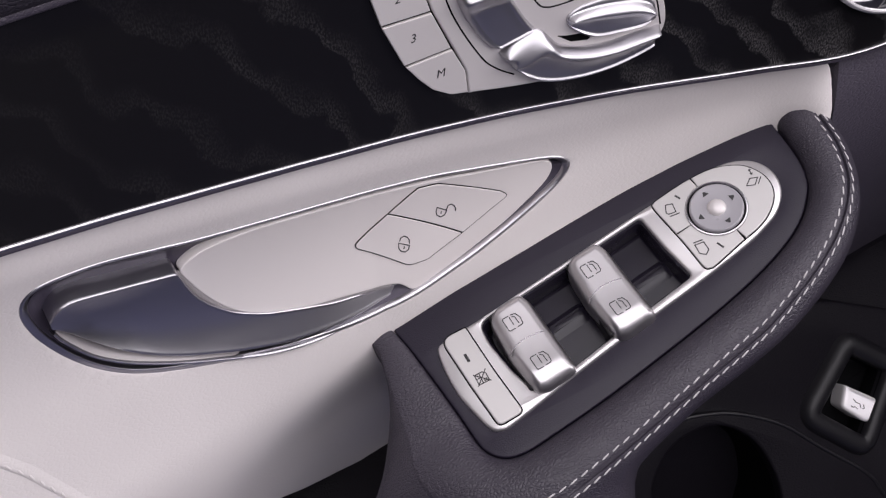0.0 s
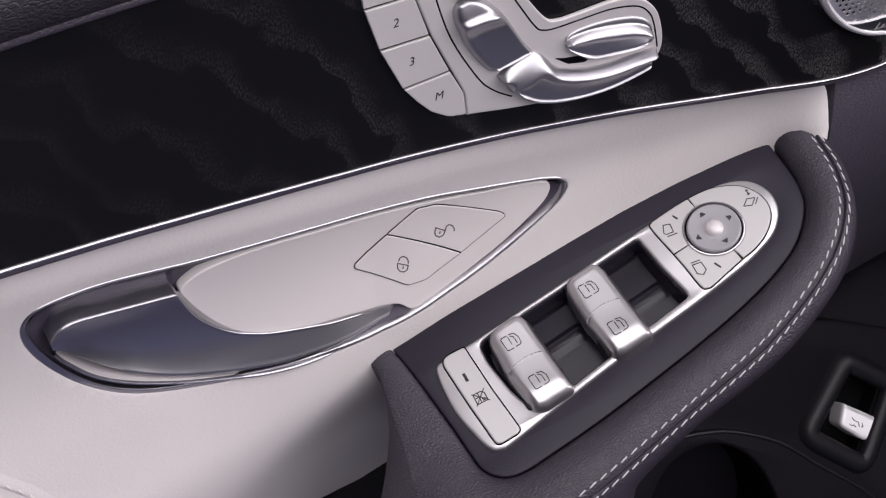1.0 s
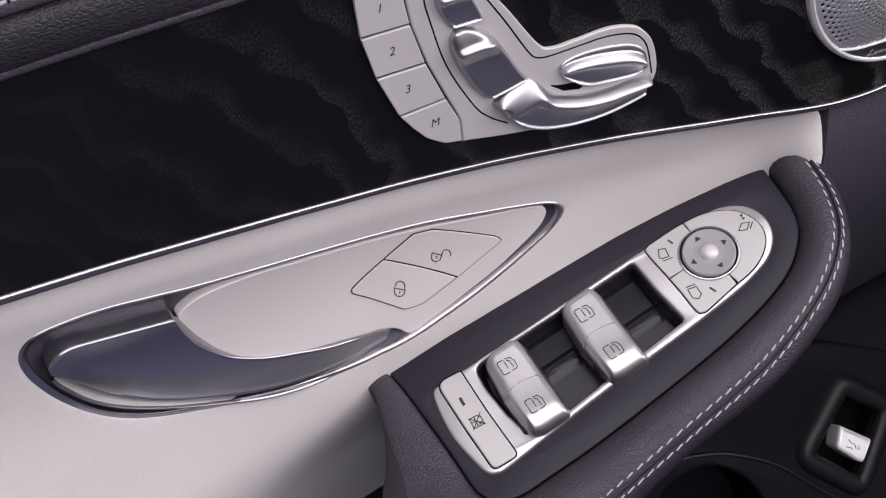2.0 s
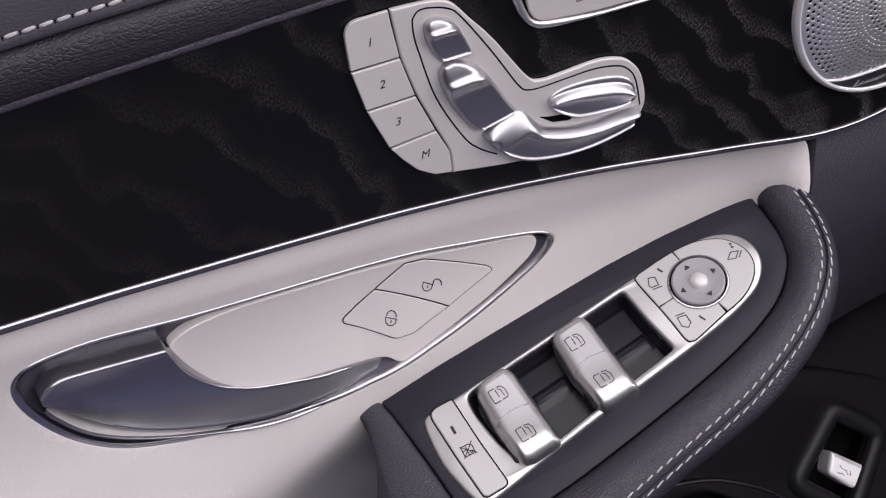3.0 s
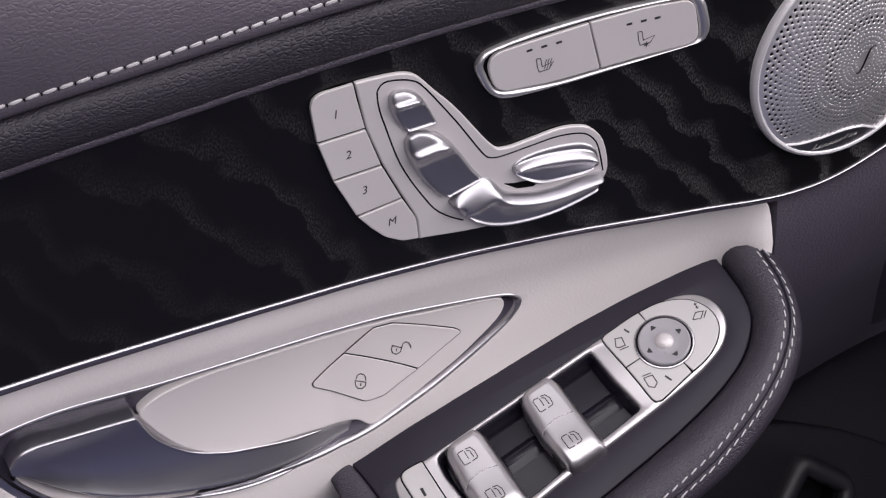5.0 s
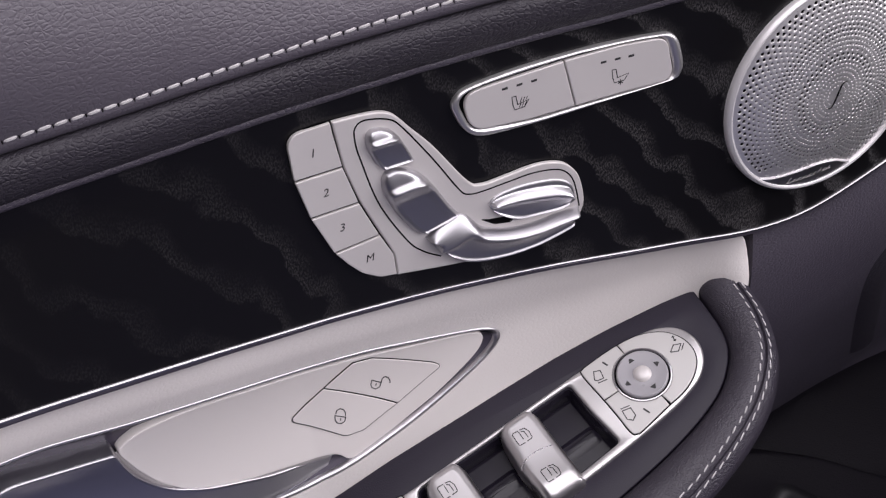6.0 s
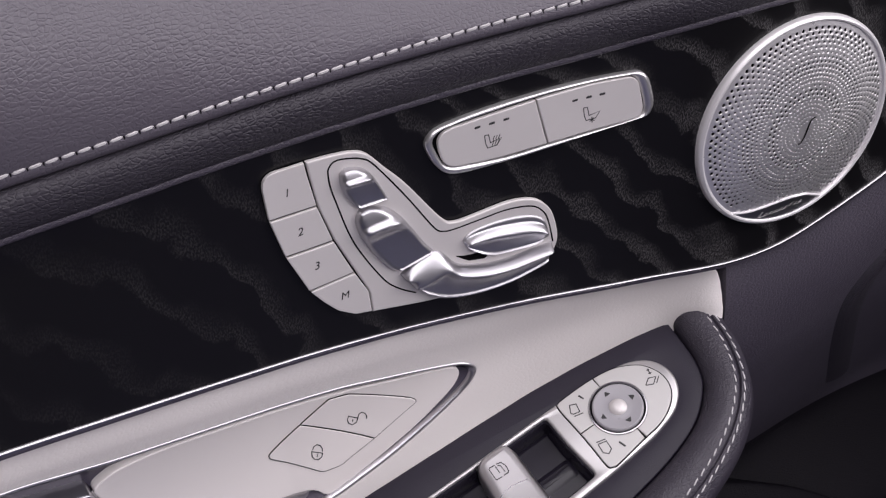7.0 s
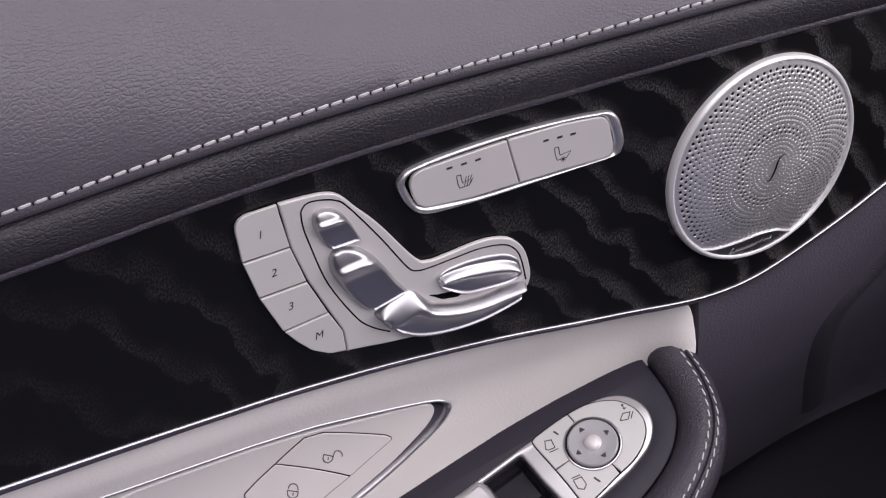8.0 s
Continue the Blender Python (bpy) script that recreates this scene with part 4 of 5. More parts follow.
for line, icon in (([(-27.9, -117.4, 2.5), (-11.2, -107.9, 0.3), (22.8, -134.0, 0.3), (4.6, -141.2, 6), (-4.8, -140.6, 7), (-27.6, -120.0, 2.5)], (-5.7, -128.1)),
                   ([(-11.1, -107.8, 0.3), (3.6, -99.2, 0.5), (13.0, -101.0, 0.5), (43.2, -118.6, 2.5), (46.6, -122.0, 2.5), (22.9, -133.9, 0.3)], (14.4, -118.0))):
    shape = resample(rounded(line), 0.8, True)
    part("gap", lay(slab(inset(shape, -0.1), -1.5, -0.45, 0.05, fill=14), pale_at), HOLE, handle)
    key = part("lock_key", lay(slab(inset(shape, 0.3), -1.5, -0.15, 0.25, fill=14), pale_at), CUP, handle, "satin silver lock key")
    x, y = icon
    bm = bmesh.new()
    if line[0][0] < -20:
        strokes = [[(-9, 2), (10, -2), (8, -9), (2, -13), (-5, -12), (-9, -7)], [(1, -3), (0, -8)], [(-7, 5), (-5, 11), (1, 14), (7, 12), (10, 7), (10, 1)]]
    else:
        strokes = [[(-10, 6), (7, 1), (4, -7), (-3, -11), (-10, -8), (-12, -2)], [(-2, 0), (-3, -5)], [(7, 2), (9, 9), (14, 12), (20, 10), (23, 5), (23, 0)]]
    for k, pts in enumerate(strokes):
        ribbon([(x + 0.262 * p + 0.03 * q, y - 0.116 * p + 0.315 * q) for p, q in pts], 0.5, -0.02, 0.1, k == 0, bm)
    part("symbol", lay(bm, pale_at), INK, key, "dark padlock symbol")

# ---- seat adjuster on the wood ----
seat = thing("seat_adjuster", wood_at(40, -30), "satin silver seat adjuster with memory keys and chrome switches", "seat switch")
base_line = spline([(-12, 17.1), (-11.8, 26.8), (-9.0, 30.4), (-2, 31.4), (5.3, 31.1), (18, 30.2), (25.5, 28.9), (30.0, 26.6), (33.6, 22.6), (37, 18), (46, 6.5), (59.6, -14.4), (65.7, -18.0), (75, -17.6), (89.4, -16.2), (99, -17.4), (105, -20.6), (110, -28), (111.6, -41.4), (106.4, -50.3), (97, -54.6), (86.9, -56.6), (54.7, -54.0), (31.1, -49.7), (16.0, -45.3), (6.8, -37.1), (-1.3, -24.6), (-8.6, -2.7)], True, 1.5)
part("base", lay(slab(base_line, -1, 0.9, 0.4), wood_at, 8), HOLE, seat, "black base")
DIVIDE = [(-50, 24.7), (-46, 24.7), (-37.8, 24.5), (-25, 19.4), (-7.4, 12.7), (10.3, 8.1), (33, 5.7)]
right = [p[0] > smooth(DIVIDE, p[1], 0.5) for p in base_line]
turn = next(i for i in range(len(right)) if right[i] and not right[i - 1])
plate_line = [p for p in base_line[turn:] + base_line[:turn] if p[0] > smooth(DIVIDE, p[1], 0.5)]
plate_line += [(smooth(DIVIDE, v, 0.5), v) for v in steps(plate_line[-1][1], plate_line[0][1], 40)]
part("plate", lay(slab(plate_line, 0.5, 2.2, 0.7), wood_at, 12), SATIN, seat, "satin silver plate")
for k, shape in enumerate(([(-12.1, 11.9, 0.4), (-12.6, 31.2, 6.5), (5.2, 31.0, 0.4), (5.6, 26, 9), (7.5, 11.2, 0.4)], [(-11.9, 10.9, 0.4), (7.6, 10.3, 0.4), (11.9, -6.9, 0.4), (-8.3, -6.3, 0.4)],
                           [(-8.0, -7.3, 0.4), (12.2, -7.9, 0.4), (18.7, -25.3, 0.4), (-1.1, -26.0, 0.4)], [(-0.5, -27.0, 0.4), (19.1, -26.2, 0.4), (24.0, -37.6, 6), (24.3, -47.8, 0.5), (17, -46.2, 8), (9.6, -41.0, 10), (4.2, -34.2, 12)])):
    key = part("memory_key", lay(slab(rounded(shape), 0.5, 2.1, 0.35, fill=3), wood_at), SATIN, seat, "satin silver memory key")
    text = bpy.data.curves.new("digit", "FONT")
    text.body, text.size, text.align_x, text.align_y, text.shear, text.extrude = "123M"[k], 5.0, "CENTER", "CENTER", 0.22, 0.06
    holder = bpy.data.objects.new("digit", text)
    me = bpy.data.meshes.new_from_object(holder)
    bm = bmesh.new()
    bm.from_mesh(me)
    at = ((-3.5, 20.8), (-0.8, 2.2), (3.6, -15.8), (13.3, -34.9))[k]
    for v in bm.verts:
        v.co = (at[0] + v.co.x, at[1] + v.co.y, 2.13 + v.co.z)
    part("digit", lay(bm, wood_at), INK, key, "dark printed " + ("digit 1", "digit 2", "digit 3", "letter M")[k])
groove = spline([(14.0, 24.6), (16.2, 27.2), (20.5, 27.4), (28.2, 24.9), (33.3, 20.0), (45, 1.4), (55.4, -17.0), (59.5, -20.6), (65.5, -21.2), (77, -20.4), (89.2, -19.6), (100, -21.2), (105.2, -25.2), (107.6, -31), (109.3, -42)], False, 1.5)
part("groove", lay(ribbon(groove, 0.7, 2.24), wood_at), HOLE, seat)
part("groove", lay(ribbon(spline([(14.0, 24.6), (13.9, 19), (15.2, 10.8), (20.4, -11.2), (30.4, -32.8), (37, -41), (44.7, -46.6)], False, 1.5), 0.7, 2.24), wood_at), HOLE, seat)


# a black sheet painted in for the shadow under the thigh switch's lip
part("gap", lay(slab(rounded([(63.4, -34.6, 0.3), (68, -36.0, 2), (74.4, -36.8, 1), (79, -39.8, 1), (77, -40.6, 1), (70, -39.4, 2)]), 1.6, 2.3, 0.1), wood_at, 6), HOLE, seat)


def course(points, n):
    """n + 1 points of a smooth open line, evenly by its corners."""
    out = []
    for i in range(n + 1):
        x = (len(points) - 1) * i / n
        j = min(int(x), len(points) - 2)
        s = x - j
        a, b, c, d = [points[min(max(m, 0), len(points) - 1)] for m in (j - 1, j, j + 1, j + 2)]
        out.append(tuple(0.5 * (2 * b[m] + (c[m] - a[m]) * s + (2 * a[m] - 5 * b[m] + 4 * c[m] - d[m]) * s * s + (3 * b[m] - a[m] - 3 * c[m] + d[m]) * s ** 3) for m in (0, 1)))
    return out


def grip(q, ridge, top, deep, foot=2.6, plain=False):
    """Height along a grip: a round back up to a ridge, then a hollow face that ends in a thin lip."""
    if q <= ridge:
        k = q / ridge
        if plain:
            return foot + (top - foot) * math.sin(math.pi / 2 * k) ** 0.75
        return foot + (top - foot) * (0.3 * ease(k, 0, 0.25) + 0.44 * k + 0.26 * ease(k, 0.84, 1.0))
    k = (q - ridge) / max(1 - ridge, 0.01)
    fall = deep * (0.45 * ease(k, 0.0, 0.22) + 0.55 * math.sin(math.pi / 2 * min(k / 0.85, 1)))
    return top - fall + 0.7 * ease(k, 0.84, 0.93)


def switch(name, side_a, side_b, shape, label):
    """A chrome switch between two edges: shape(s, k) gives its height, s along the edges and k from the first to the second."""
    n, m = 56, 34
    a, b = course(side_a, n), course(side_b, n)
    bm = bmesh.new()
    grid = []
    for i in range(n + 1):
        row = [bm.verts.new((*a[i], 0.8))]
        for j in range(m + 1):
            k = 0.5 - 0.5 * math.cos(math.pi * j / m)
            k = 0.5 * k + 0.5 * j / m
            row.append(bm.verts.new((a[i][0] + (b[i][0] - a[i][0]) * k, a[i][1] + (b[i][1] - a[i][1]) * k, shape(i / n, k))))
        row.append(bm.verts.new((*b[i], 0.8)))
        grid.append(row)
    for p, q in zip(grid, grid[1:]):
        skin(bm, p, q, False)
    for row in (grid[0], grid[-1]):
        bm.faces.new(row)
    return part(name, lay(bm, wood_at), SWITCH_CHROME, seat, label, 70)


def across(k, sharp):
    """Rounded flanks on both sides."""
    return max(0.0, 1 - abs(2 * k - 1) ** sharp) ** 0.5


def upright(ridge, top, deep, end):
    def shape(s, k):
        r = ridge + 0.05 * (1 - across(k, 2.0))
        h = grip(s, r, top, deep)
        side = across(k, 5.0)
        rail = 0.7 * ease(s, r, r + 0.1) * (ease(abs(2 * k - 1), 0.72, 0.84) - ease(abs(2 * k - 1), 0.88, 1.0))
        return 2.4 + (h + rail - 2.4) * side * ease(s, 0.0, 0.03) * (1 - 0.8 * ease(s, end, 1.0))
    return shape


def cushion(s, k):
    r = 0.24 + 0.76 * (1 - ease(s, 0.14, 0.46))
    h = grip(k, r, 8.4, 4.2, 2.6, True) if r < 0.97 else grip(k, 1.0, 8.4, 4.2, 2.6, True) - 5.6 * ease(k, 0.7, 1.0)
    return 2.4 + (h - 2.4) * (ease(s, 0.0, 0.09) ** 0.6) * (1 - 0.75 * ease(s, 0.975, 1.0)) * (1 - 0.8 * ease(k, 0.97, 1.0))


def thigh(s, k):
    collar = 2.0 + 1.3 * across(k, 10.0) * min(across(s, 8.0) * 1.4, 1)
    q = (k - 0.16) / 0.8
    if q <= 0 or q >= 1:
        return collar
    body = grip(q, 0.26, 7.0, 3.4, 3.2, True)
    ends = ease(s, 0.03, 0.15) * (1 - ease(s, 0.9, 0.985))
    return max(collar, 2.6 + (body - 2.6) * ends * (1 - 0.7 * ease(q, 0.96, 1.0)))


switch("headrest_switch", [(20.6, 23.4), (18.4, 21.6), (17.9, 17.9), (18.9, 13.0), (21.2, 7.8), (23.8, 3.9)], [(22.4, 23.4), (27.4, 21.4), (31.0, 17.5), (33.7, 12.1), (35.7, 7.2), (36.9, 3.9)],
       upright(0.36, 8.2, 4.6, 0.95), "chrome headrest switch")
switch("backrest_switch", [(24.1, 3.0), (22.3, -0.3), (22.5, -5.6), (25.2, -13.8), (29.9, -23.1), (34.6, -29.8), (38.2, -31.7)], [(26.3, 3.6), (33.9, 1.4), (40.6, -5.0), (45.2, -12.4), (50.0, -21.6), (53.0, -26.3), (54.1, -27.7)],
       upright(0.32, 9.4, 5.2, 0.96), "chrome backrest switch")
switch("cushion_switch", [(38.4, -34.2), (44.5, -30.4), (52.4, -28.4), (56.8, -29.4), (60.3, -33.6), (64.9, -38.7), (75.9, -42.6), (87.2, -43.6), (97.6, -42.6), (108.5, -41.6)],
       [(38.8, -35.4), (40.4, -38.2), (44.3, -42.9), (49.3, -48.3), (54.6, -52.4), (63.5, -55.2), (74.9, -56.4), (86.5, -55.8), (97.0, -53.4), (106.6, -50.0)], cushion, "chrome seat cushion switch")
switch("thigh_switch", [(67.9, -28.2), (69.6, -26.0), (73.9, -24.3), (82.9, -23.5), (93.0, -24.1), (100.8, -25.8), (105.7, -29.6), (107.0, -36.0)], [(68.2, -29.8), (69.8, -32.6), (72.8, -35.4), (76.2, -38.2), (80.6, -40.4), (88.5, -40.9), (99.0, -40.6), (107.2, -38.4)],
       thigh, "chrome thigh support switch")

# ---- seat heating switch ----
heat = thing("seat_heating_switch", wood_at(106, 18), "satin silver seat heating and ventilation switch in a chrome surround", "seat switch")
rim_line = spline([(55.1, 21.3), (57.0, 24.9), (62.6, 27.7), (80.8, 29.5), (106.3, 30.3), (132.0, 30.2), (144.6, 29.9), (151.2, 29.2), (154.6, 26.0), (156.4, 20.5), (157.4, 14.5), (156.4, 10.4), (152.6, 8.0), (131.1, 5.7), (104.8, 3.8), (78.8, 3.4), (67.6, 4.3), (62.4, 6.7), (58.6, 11.4), (56.4, 16.4)], True, 1.5)
in_line = spline([(58.6, 21.4), (60.4, 24.6), (65.6, 26.5), (79.3, 27.3), (104.0, 28.4), (130.5, 28.9), (143.6, 28.5), (148.4, 27.2), (150.6, 23.5), (152.4, 17.5), (153.0, 13.0), (152.2, 9.9), (148.4, 8.4), (129.7, 6.9), (108, 6.0), (90.6, 5.6), (70, 7.6), (63.6, 9.7), (61.2, 13.4), (59.6, 17.4)], True, 1.5)
bm = bmesh.new()
rows = [(0.0, -1.0), (0.0, 1.4), (0.12, 2.0), (0.3, 2.45), (0.5, 2.6), (0.66, 2.4), (0.85, 1.7), (0.97, 1.2), (1.0, 0.6), (1.0, -1.0)]
outer_points = resample(rim_line, 1.5, True)
first = min(range(len(in_line)), key=lambda i: math.dist(in_line[i], outer_points[0]))
inner_points = in_line[first:] + in_line[:first]
length = sum(math.dist(p, q) for p, q in zip(inner_points, inner_points[1:] + inner_points[:1]))
inner_points = resample(inner_points, length / len(outer_points), True)
rings = [[bm.verts.new((p[0] + (q[0] - p[0]) * k, p[1] + (q[1] - p[1]) * k, h)) for p, q in zip(outer_points, inner_points)] for k, h in rows]
for a, c in zip(rings, rings[1:]):
    skin(bm, a, c)
part("bezel", lay(bm, wood_at), SATIN_BRIGHT, heat, "satin chrome surround", 60)
part("base", lay(slab(inset(in_line, -0.3), -1, 0.8, 0.3), wood_at, 10), HOLE, heat, "black gap behind the keys")
for k, shape in enumerate(([(58.9, 25.6, 8), (80, 26.6, 60), (104.0, 27.7, 0.3), (108.5, 6.6, 0.3), (88, 6.2, 60), (62.6, 8.2, 9)], [(104.5, 27.8, 0.3), (130.5, 28.4, 60), (149.6, 27.9, 6), (153.2, 8.4, 6), (129.7, 7.4, 60), (109.1, 6.6, 0.3)])):
    key = part("heating_key" if k == 0 else "ventilation_key", lay(slab(rounded(shape), 0.5, 2.4, 0.45, fill=3), wood_at), SATIN, heat, "satin silver key")
    for u in ((77.9, 84.3, 90.7), (121.6, 127.9, 133.9))[k]:
        part("indicator", lay(slab(rounded([(u - 1.3, 23.4, 0.3), (u + 1.3, 23.5, 0.3), (u + 1.3, 22.5, 0.3), (u - 1.3, 22.4, 0.3)]), 2.3, 2.5, 0.08), wood_at), INK, key)
    x, y = ((84.2, 15.2), (128.8, 15.4))[k]
    bm = bmesh.new()
    ribbon([(x - 3.5, y + 3.2), (x - 1.7, y + 3.1), (x - 1.1, y - 0.8), (x + 3.9, y + 0.2), (x + 1.8, y - 2.6), (x - 2.5, y - 2.8), (x - 3.2, y - 0.5), (x - 3.5, y + 3.2)], 0.38, 2.47, 0.1, bm=bm)
    for d in ((0.4, 1.6, 2.8) if k == 0 else ()):
        ribbon([(x + d - 0.8, y - 2.2), (x + d, y - 0.6), (x + d - 0.2, y + 0.4), (x + d + 0.6, y + 1.9)], 0.3, 2.48, 0.1, bm=bm)
    if k:
        for a in (30, 90, 150):
            ribbon([(x + 0.2 + 1.3 * math.cos(radians(a)), y - 3.0 + 1.3 * math.sin(radians(a))), (x + 0.2 - 1.3 * math.cos(radians(a)), y - 3.0 - 1.3 * math.sin(radians(a)))], 0.4, 2.48, 0.1, bm=bm)
    part("symbol", lay(bm, wood_at), INK, key, "dark seat symbol")

# ---- loudspeaker ----
speaker = thing("loudspeaker", wood_at(230, -16), "round domed loudspeaker grille of perforated silver in a satin rim", "loudspeaker")
SPK, SPR = (230.6, -16.4), 51.6
part("rim", lay(loft(circle(*SPK, SPR, 160), [(0, -3), (0, 1.2), (0.25, 2.2), (0.8, 3.0), (1.6, 3.4), (2.3, 3.2), (2.8, 2.4), (3.0, 1)], cap=False), wood_at), RIM, speaker, "satin silver rim")
part("cone_backing", lay(slab(circle(*SPK, SPR - 3, 60), -3, 0.4, 0.3, fill=6), wood_at, 0, lambda u, v: 6.2 * (1 - ((u - SPK[0]) ** 2 + (v - SPK[1]) ** 2) / SPR ** 2)), HOLE, speaker, "black cloth behind the grille")
# radius of the holes by their ring's radius
SIZES = [(7, 0.26), (11, 0.28), (14, 0.40), (16.5, 0.78), (19.5, 0.78), (22, 0.42), (25, 0.48), (29, 0.68), (32, 0.66), (35, 0.44), (38, 0.50), (42, 0.72), (45, 0.88), (48, 0.88)]


def dome(q):
    return 9.6 - 7.4 * (q / (SPR - 2.5)) ** 2


def grille():
    """A domed disc pierced by rings of round holes with rolled edges, whose size comes and goes with the radius."""
    bm = bmesh.new()
    step = 2.06
    for k in range(21):
        r = SPR - 4.6 - step * (k + 1)
        n = 84 if r > 22 else 42 if r > 9.5 else 28 if r > 5 else 18
        hole = lerp(SIZES, r + step / 2)
        turn = (k % 2) * math.pi / n
        for i in range(n):
            a0, a1 = turn + 2 * math.pi * i / n, turn + 2 * math.pi * (i + 1) / n
            am, rm = (a0 + a1) / 2, r + step / 2
            lower = math.degrees(math.atan2(math.sin(am), math.cos(am)))
            size = 0.05 if rm > 38.0 + 0.004 * (lower + 97) ** 2 and -132 < lower < -62 else hole
            out = [(r, a0), (r, am), (r, a1), (rm, a1), (r + step, a1), (r + step, am), (r + step, a0), (rm, a0)]
            co = [(q * math.cos(a), q * math.sin(a)) for q, a in out]
            c = (rm * math.cos(am), rm * math.sin(am))

            def round_hole(radius):
                ways = [Vector((x - c[0], y - c[1])).normalized() * radius for x, y in co]
                return [(c[0] + d.x, c[1] + d.y) for d in ways]

            lip = min(size + 0.12, 0.99)
            rows = [[bm.verts.new((SPK[0] + x, SPK[1] + y, dome(math.hypot(x, y)) + h)) for x, y in row] for row, h in ((co, 0), (round_hole(lip), 0.0), (round_hole(size), -0.1), (round_hole(size), -0.7))]
            for a, b in zip(rows, rows[1:]):
                skin(bm, a, b)
    # plain middle and outer border
    for a, b in ((0.3, SPR - 4.6 - step * 21), (SPR - 4.6, SPR - 2.4)):
        rows = [[bm.verts.new((SPK[0] + q * math.cos(2 * math.pi * i / 84), SPK[1] + q * math.sin(2 * math.pi * i / 84), dome(q))) for i in range(84)] for q in (a, b)]
        skin(bm, *rows)
    return bm


part("grille", lay(grille(), wood_at), GRILLE, speaker, "perforated silver grille", 50)
slot = spline([(-3.9, -5.4), (-3.4, -6.0), (-2.0, -5.2), (-0.2, -1.6), (1.6, 3.6), (2.9, 5.2), (4.6, 5.5), (5.0, 4.9)], False, 0.4)
bm = bmesh.new()
left, right = [], []
for i, (p, q) in enumerate(zip(slot, slot[1:])):
    wide = 0.2 + 0.36 * math.sin(math.pi * i / (len(slot) - 2))
    t = Vector((q[0] - p[0], q[1] - p[1])).normalized()
    left.append(bm.verts.new((SPK[0] + p[0] - t.y * wide, SPK[1] + p[1] + t.x * wide, 9.66)))
    right.append(bm.verts.new((SPK[0] + p[0] + t.y * wide, SPK[1] + p[1] - t.x * wide, 9.66)))
skin(bm, left, right, False)
part("slot", lay(bm, wood_at), HOLE, speaker, "curved black slot")
badge_line = spline([(-32.6, -38.0), (-24, -39.0), (-15.5, -38.6), (-2.5, -37.4), (7.5, -38.8), (12.8, -41.2), (19.5, -45.4), (10, -48.4), (0, -49.5), (-12, -48.0), (-24, -43.4)], True, 1.2)
badge_line = [(SPK[0] + x, SPK[1] + y) for x, y in badge_line]


def badge_rise(u, v):
    return dome(math.hypot(u - SPK[0], v - SPK[1]))


badge = part("badge", lay(slab(badge_line, -1.5, 0.5, 0.3, fill=8), wood_at, 0, badge_rise), SATIN_CHROME, speaker, "polished badge")
part("badge_edge", lay(loft(badge_line, [(-0.5, 0), (-0.4, 0.5), (0, 0.8), (0.4, 0.75), (0.7, 0.4)], cap=False), wood_at, 0, badge_rise), RIM, badge, "bright raised edge")
bm = bmesh.new()
for k in range(9):
    x, y = SPK[0] - 15.5 + 2.7 * k, SPK[1] - 44.8 + 0.22 * k
    tall = 3.4 if k == 0 else 2.6 if k == 6 else 1.5
    ribbon([(x - 0.8, y), (x - 0.1, y + 0.6 * tall), (x + 0.5, y + tall)], 0.55, 0.62, 0.1, bm=bm)
ribbon([(SPK[0] - 17, SPK[1] - 45.0), (SPK[0] - 6, SPK[1] - 44.3), (SPK[0] + 7, SPK[1] - 43.2)], 0.4, 0.62, 0.1, bm=bm)
part("lettering_bars", lay(bm, wood_at, 0, badge_rise), SATIN, badge, "plain bars in place of lettering")

# ---- tailgate switch and pocket lip low on the door ----
tail = thing("tailgate_switch", low_at(250, 405), "small silver tailgate switch in a black housing", "switch")
TO, TU, TV = Vector((0.252, -0.062, 0.407)), Vector((0.80, -0.42, -0.44)).normalized(), Vector((0.46, 0.50, 0.52)).normalized()
TN = TU.cross(TV).normalized()


def tail_at(u, v, h=0.0):
    return TO + (TU * u + TV * v + TN * h) / 1000


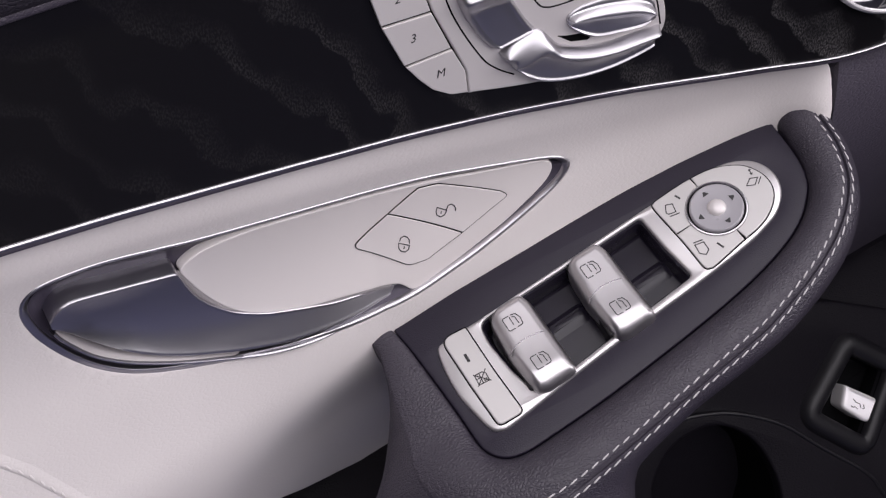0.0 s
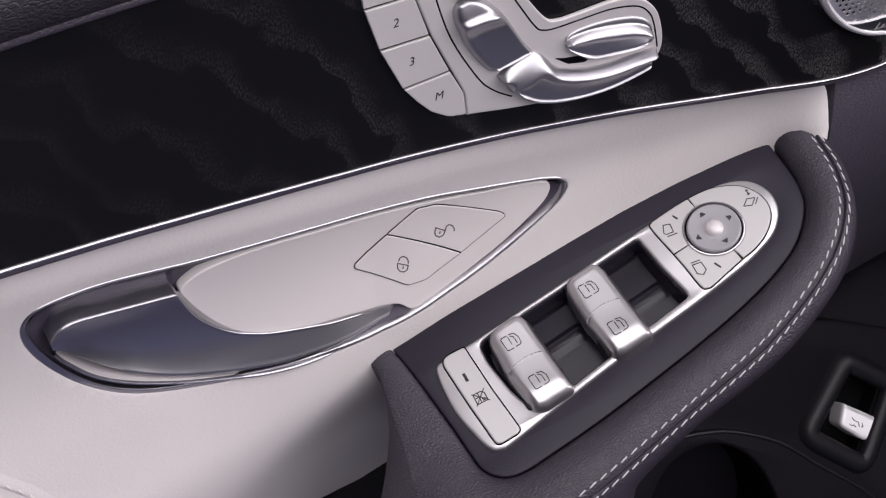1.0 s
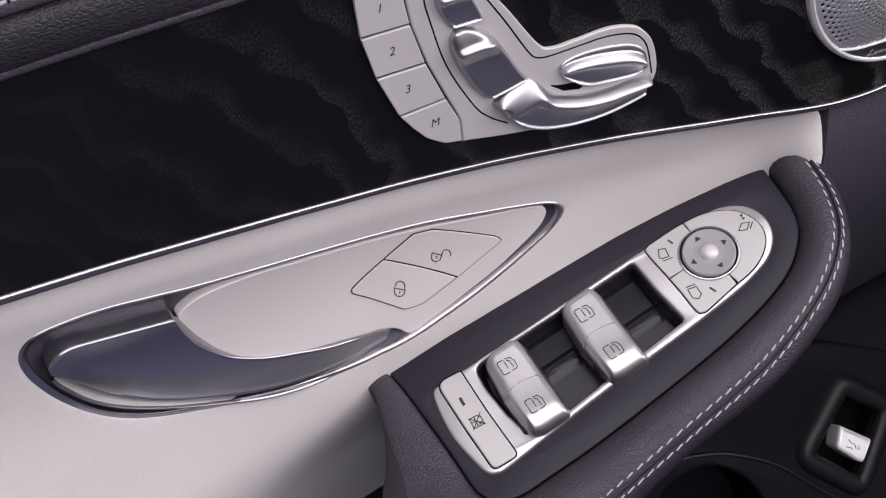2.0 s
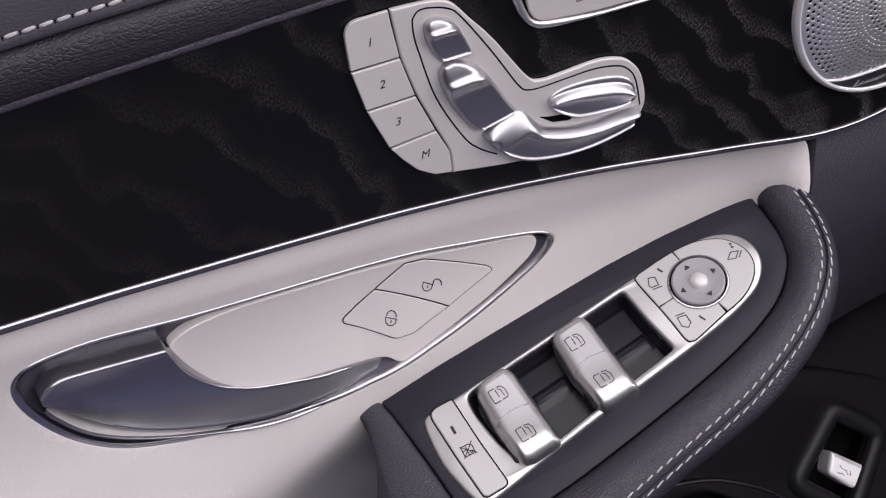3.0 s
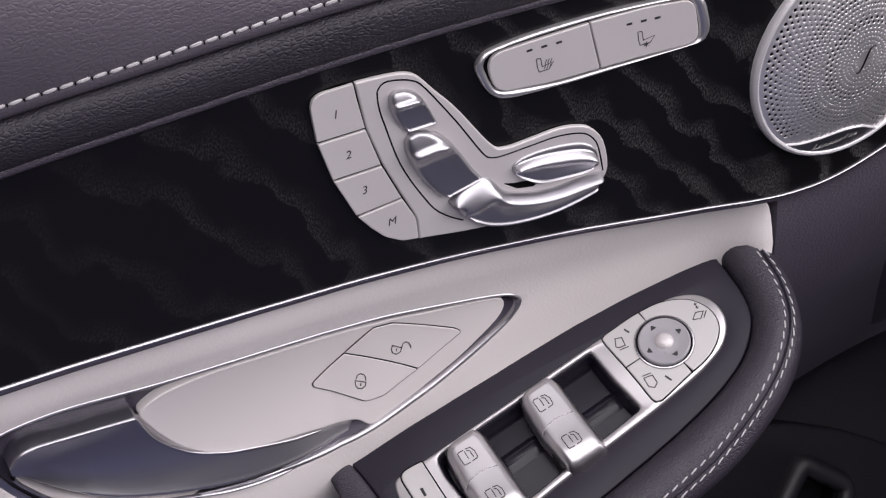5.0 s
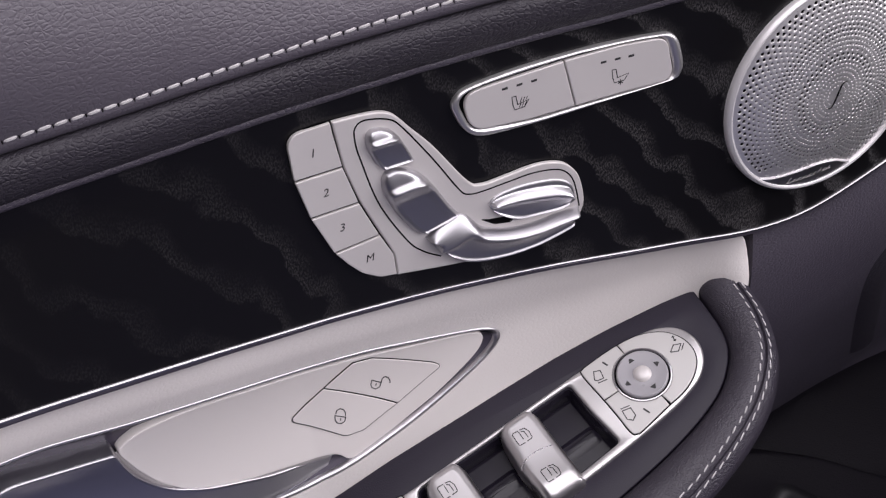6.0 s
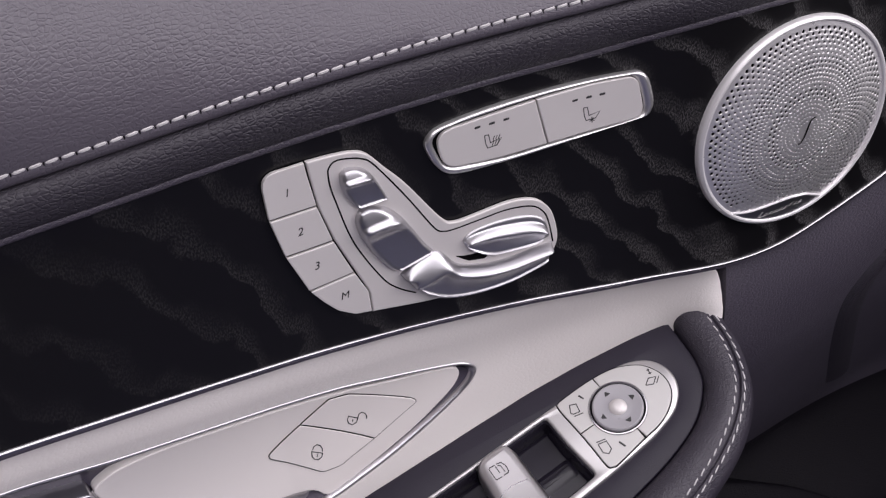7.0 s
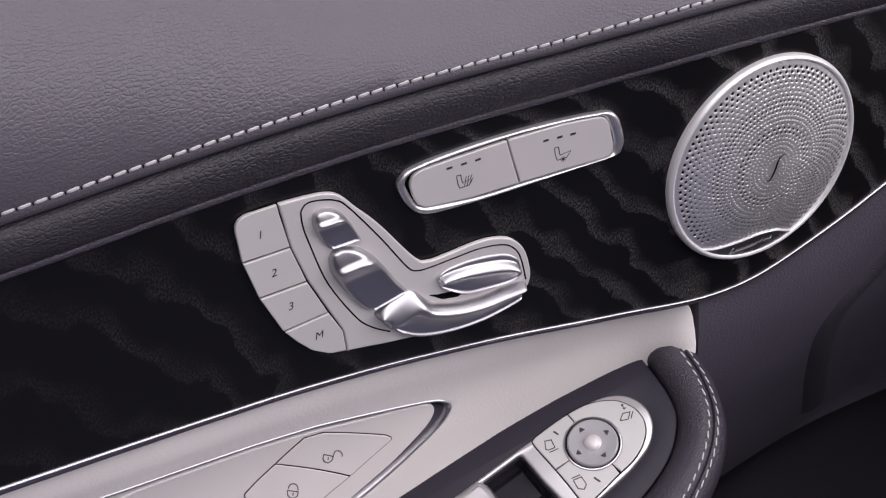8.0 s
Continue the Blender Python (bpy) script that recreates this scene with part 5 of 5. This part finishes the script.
part("housing", lay(loft(rounded([(-33, -22, 14), (24, -31, 14), (32, 33, 14), (-14, 38, 14)], 8), [(-3, -4), (-0.6, 0), (1.2, 2.6), (3.4, 3.7), (6.5, 3.8), (9.2, 3.1), (10.6, 1.6), (11.2, -2), (11.4, -5)], cap=False), tail_at), BLACK, tail, "black housing")
# blacker than the housing: the shade inside is put into the colour
part("inside", lay(loft(inset(rounded([(-33, -22, 14), (24, -31, 14), (32, 33, 14), (-14, 38, 14)], 8), 11.2), [(0, -1.5), (0.4, -16)]), tail_at), HOLE, tail, "inside of the housing, its shade put into the black")
lever = part("button", lay(loft(rounded([(-1.6, -6.4, 4), (14.5, -10.4, 6), (21.2, -7.0, 5), (20.6, 5.2, 1.0), (-2.4, 7.6, 1.0)], 6), [(0.4, -13), (0.0, -1.2), (0.1, 0.3), (0.6, 1.0), (1.4, 1.4), (2.4, 1.5)]), tail_at, 4, lambda u, v: 0.24 * (u - 20)), RIM, tail, "silver pull button")
bm = bmesh.new()
for line in ([(3.3, -1.3), (5.7, -3.2), (8.9, -3.4), (10.5, -6.4)], [(2.5, -6.6), (4.5, -7.4), (6.1, -6.4), (8.1, -7.7)], [(11.7, -2.9), (12.9, -5.6), (11.6, -6.3)]):
    ribbon([(0.8 * u + 1.6, 0.8 * v + 2.0) for u, v in line], 0.5, 1.6, 0.1, bm=bm)
part("symbol", lay(bm, tail_at, 0, lambda u, v: 0.24 * (u - 20)), INK, lever)

pocket = thing("door_pocket", tail_at(-60, -90), "black door pocket with a round opening and a grey lip", "door pocket")
lip_line = spline([(-135, -66), (-118, -49), (-110, -43.1), (-96.6, -36.1), (-75.0, -29.2), (-43.7, -26.9), (-13.5, -32.5), (21.9, -39.0), (37.1, -47.4), (60, -66)], False, 3)
mouth = spline([(-114.8, -89.9), (-115.5, -72.9), (-106.6, -54), (-86, -39.5), (-63, -39.5), (-44.5, -50.5), (-30.3, -70), (-27, -98), (-58, -126), (-98, -122)], True, 3)
front = lip_line[::-1] + [(-150, -128), (75, -128)]
front = front if area2(front) > 0 else front[::-1]
shelf = [(-220, -129), (190, -129), (190, 62), (80, 62), (14, 60), (-22, 54), (-49, 46), (-74, 36), (-120, 8), (-220, -50)]
part("shelf", lay(pierced(shelf, [inset(mouth, -0.5), rounded([(-29, -18, 12), (21, -27, 12), (29, 29, 12), (-11, 34, 12)])], -30, -2.0, 3.0), tail_at), LOW_BLACK, lower_panel, "black lower shelf")
part("front", lay(pierced(front, [mouth], -4, 1.0, 2.0), tail_at), LOW_BLACK, pocket, "black pocket front")
part("lip", lay(cord(lip_line, [(1.2, -2.5), (1.3, 0.4), (0.7, 1.5), (-0.2, 1.7), (-1.0, 1.2), (-1.4, 0.2)]), tail_at), BLACK, pocket, "thin dark grey lip")
# the pocket's depth is painted near-black in place of its shade
part("inside", lay(loft(inset(mouth, -0.8), [(0, -3.5), (1, -20), (6, -55)]), tail_at), HOLE, pocket, "inside of the pocket, its shade put into the black")
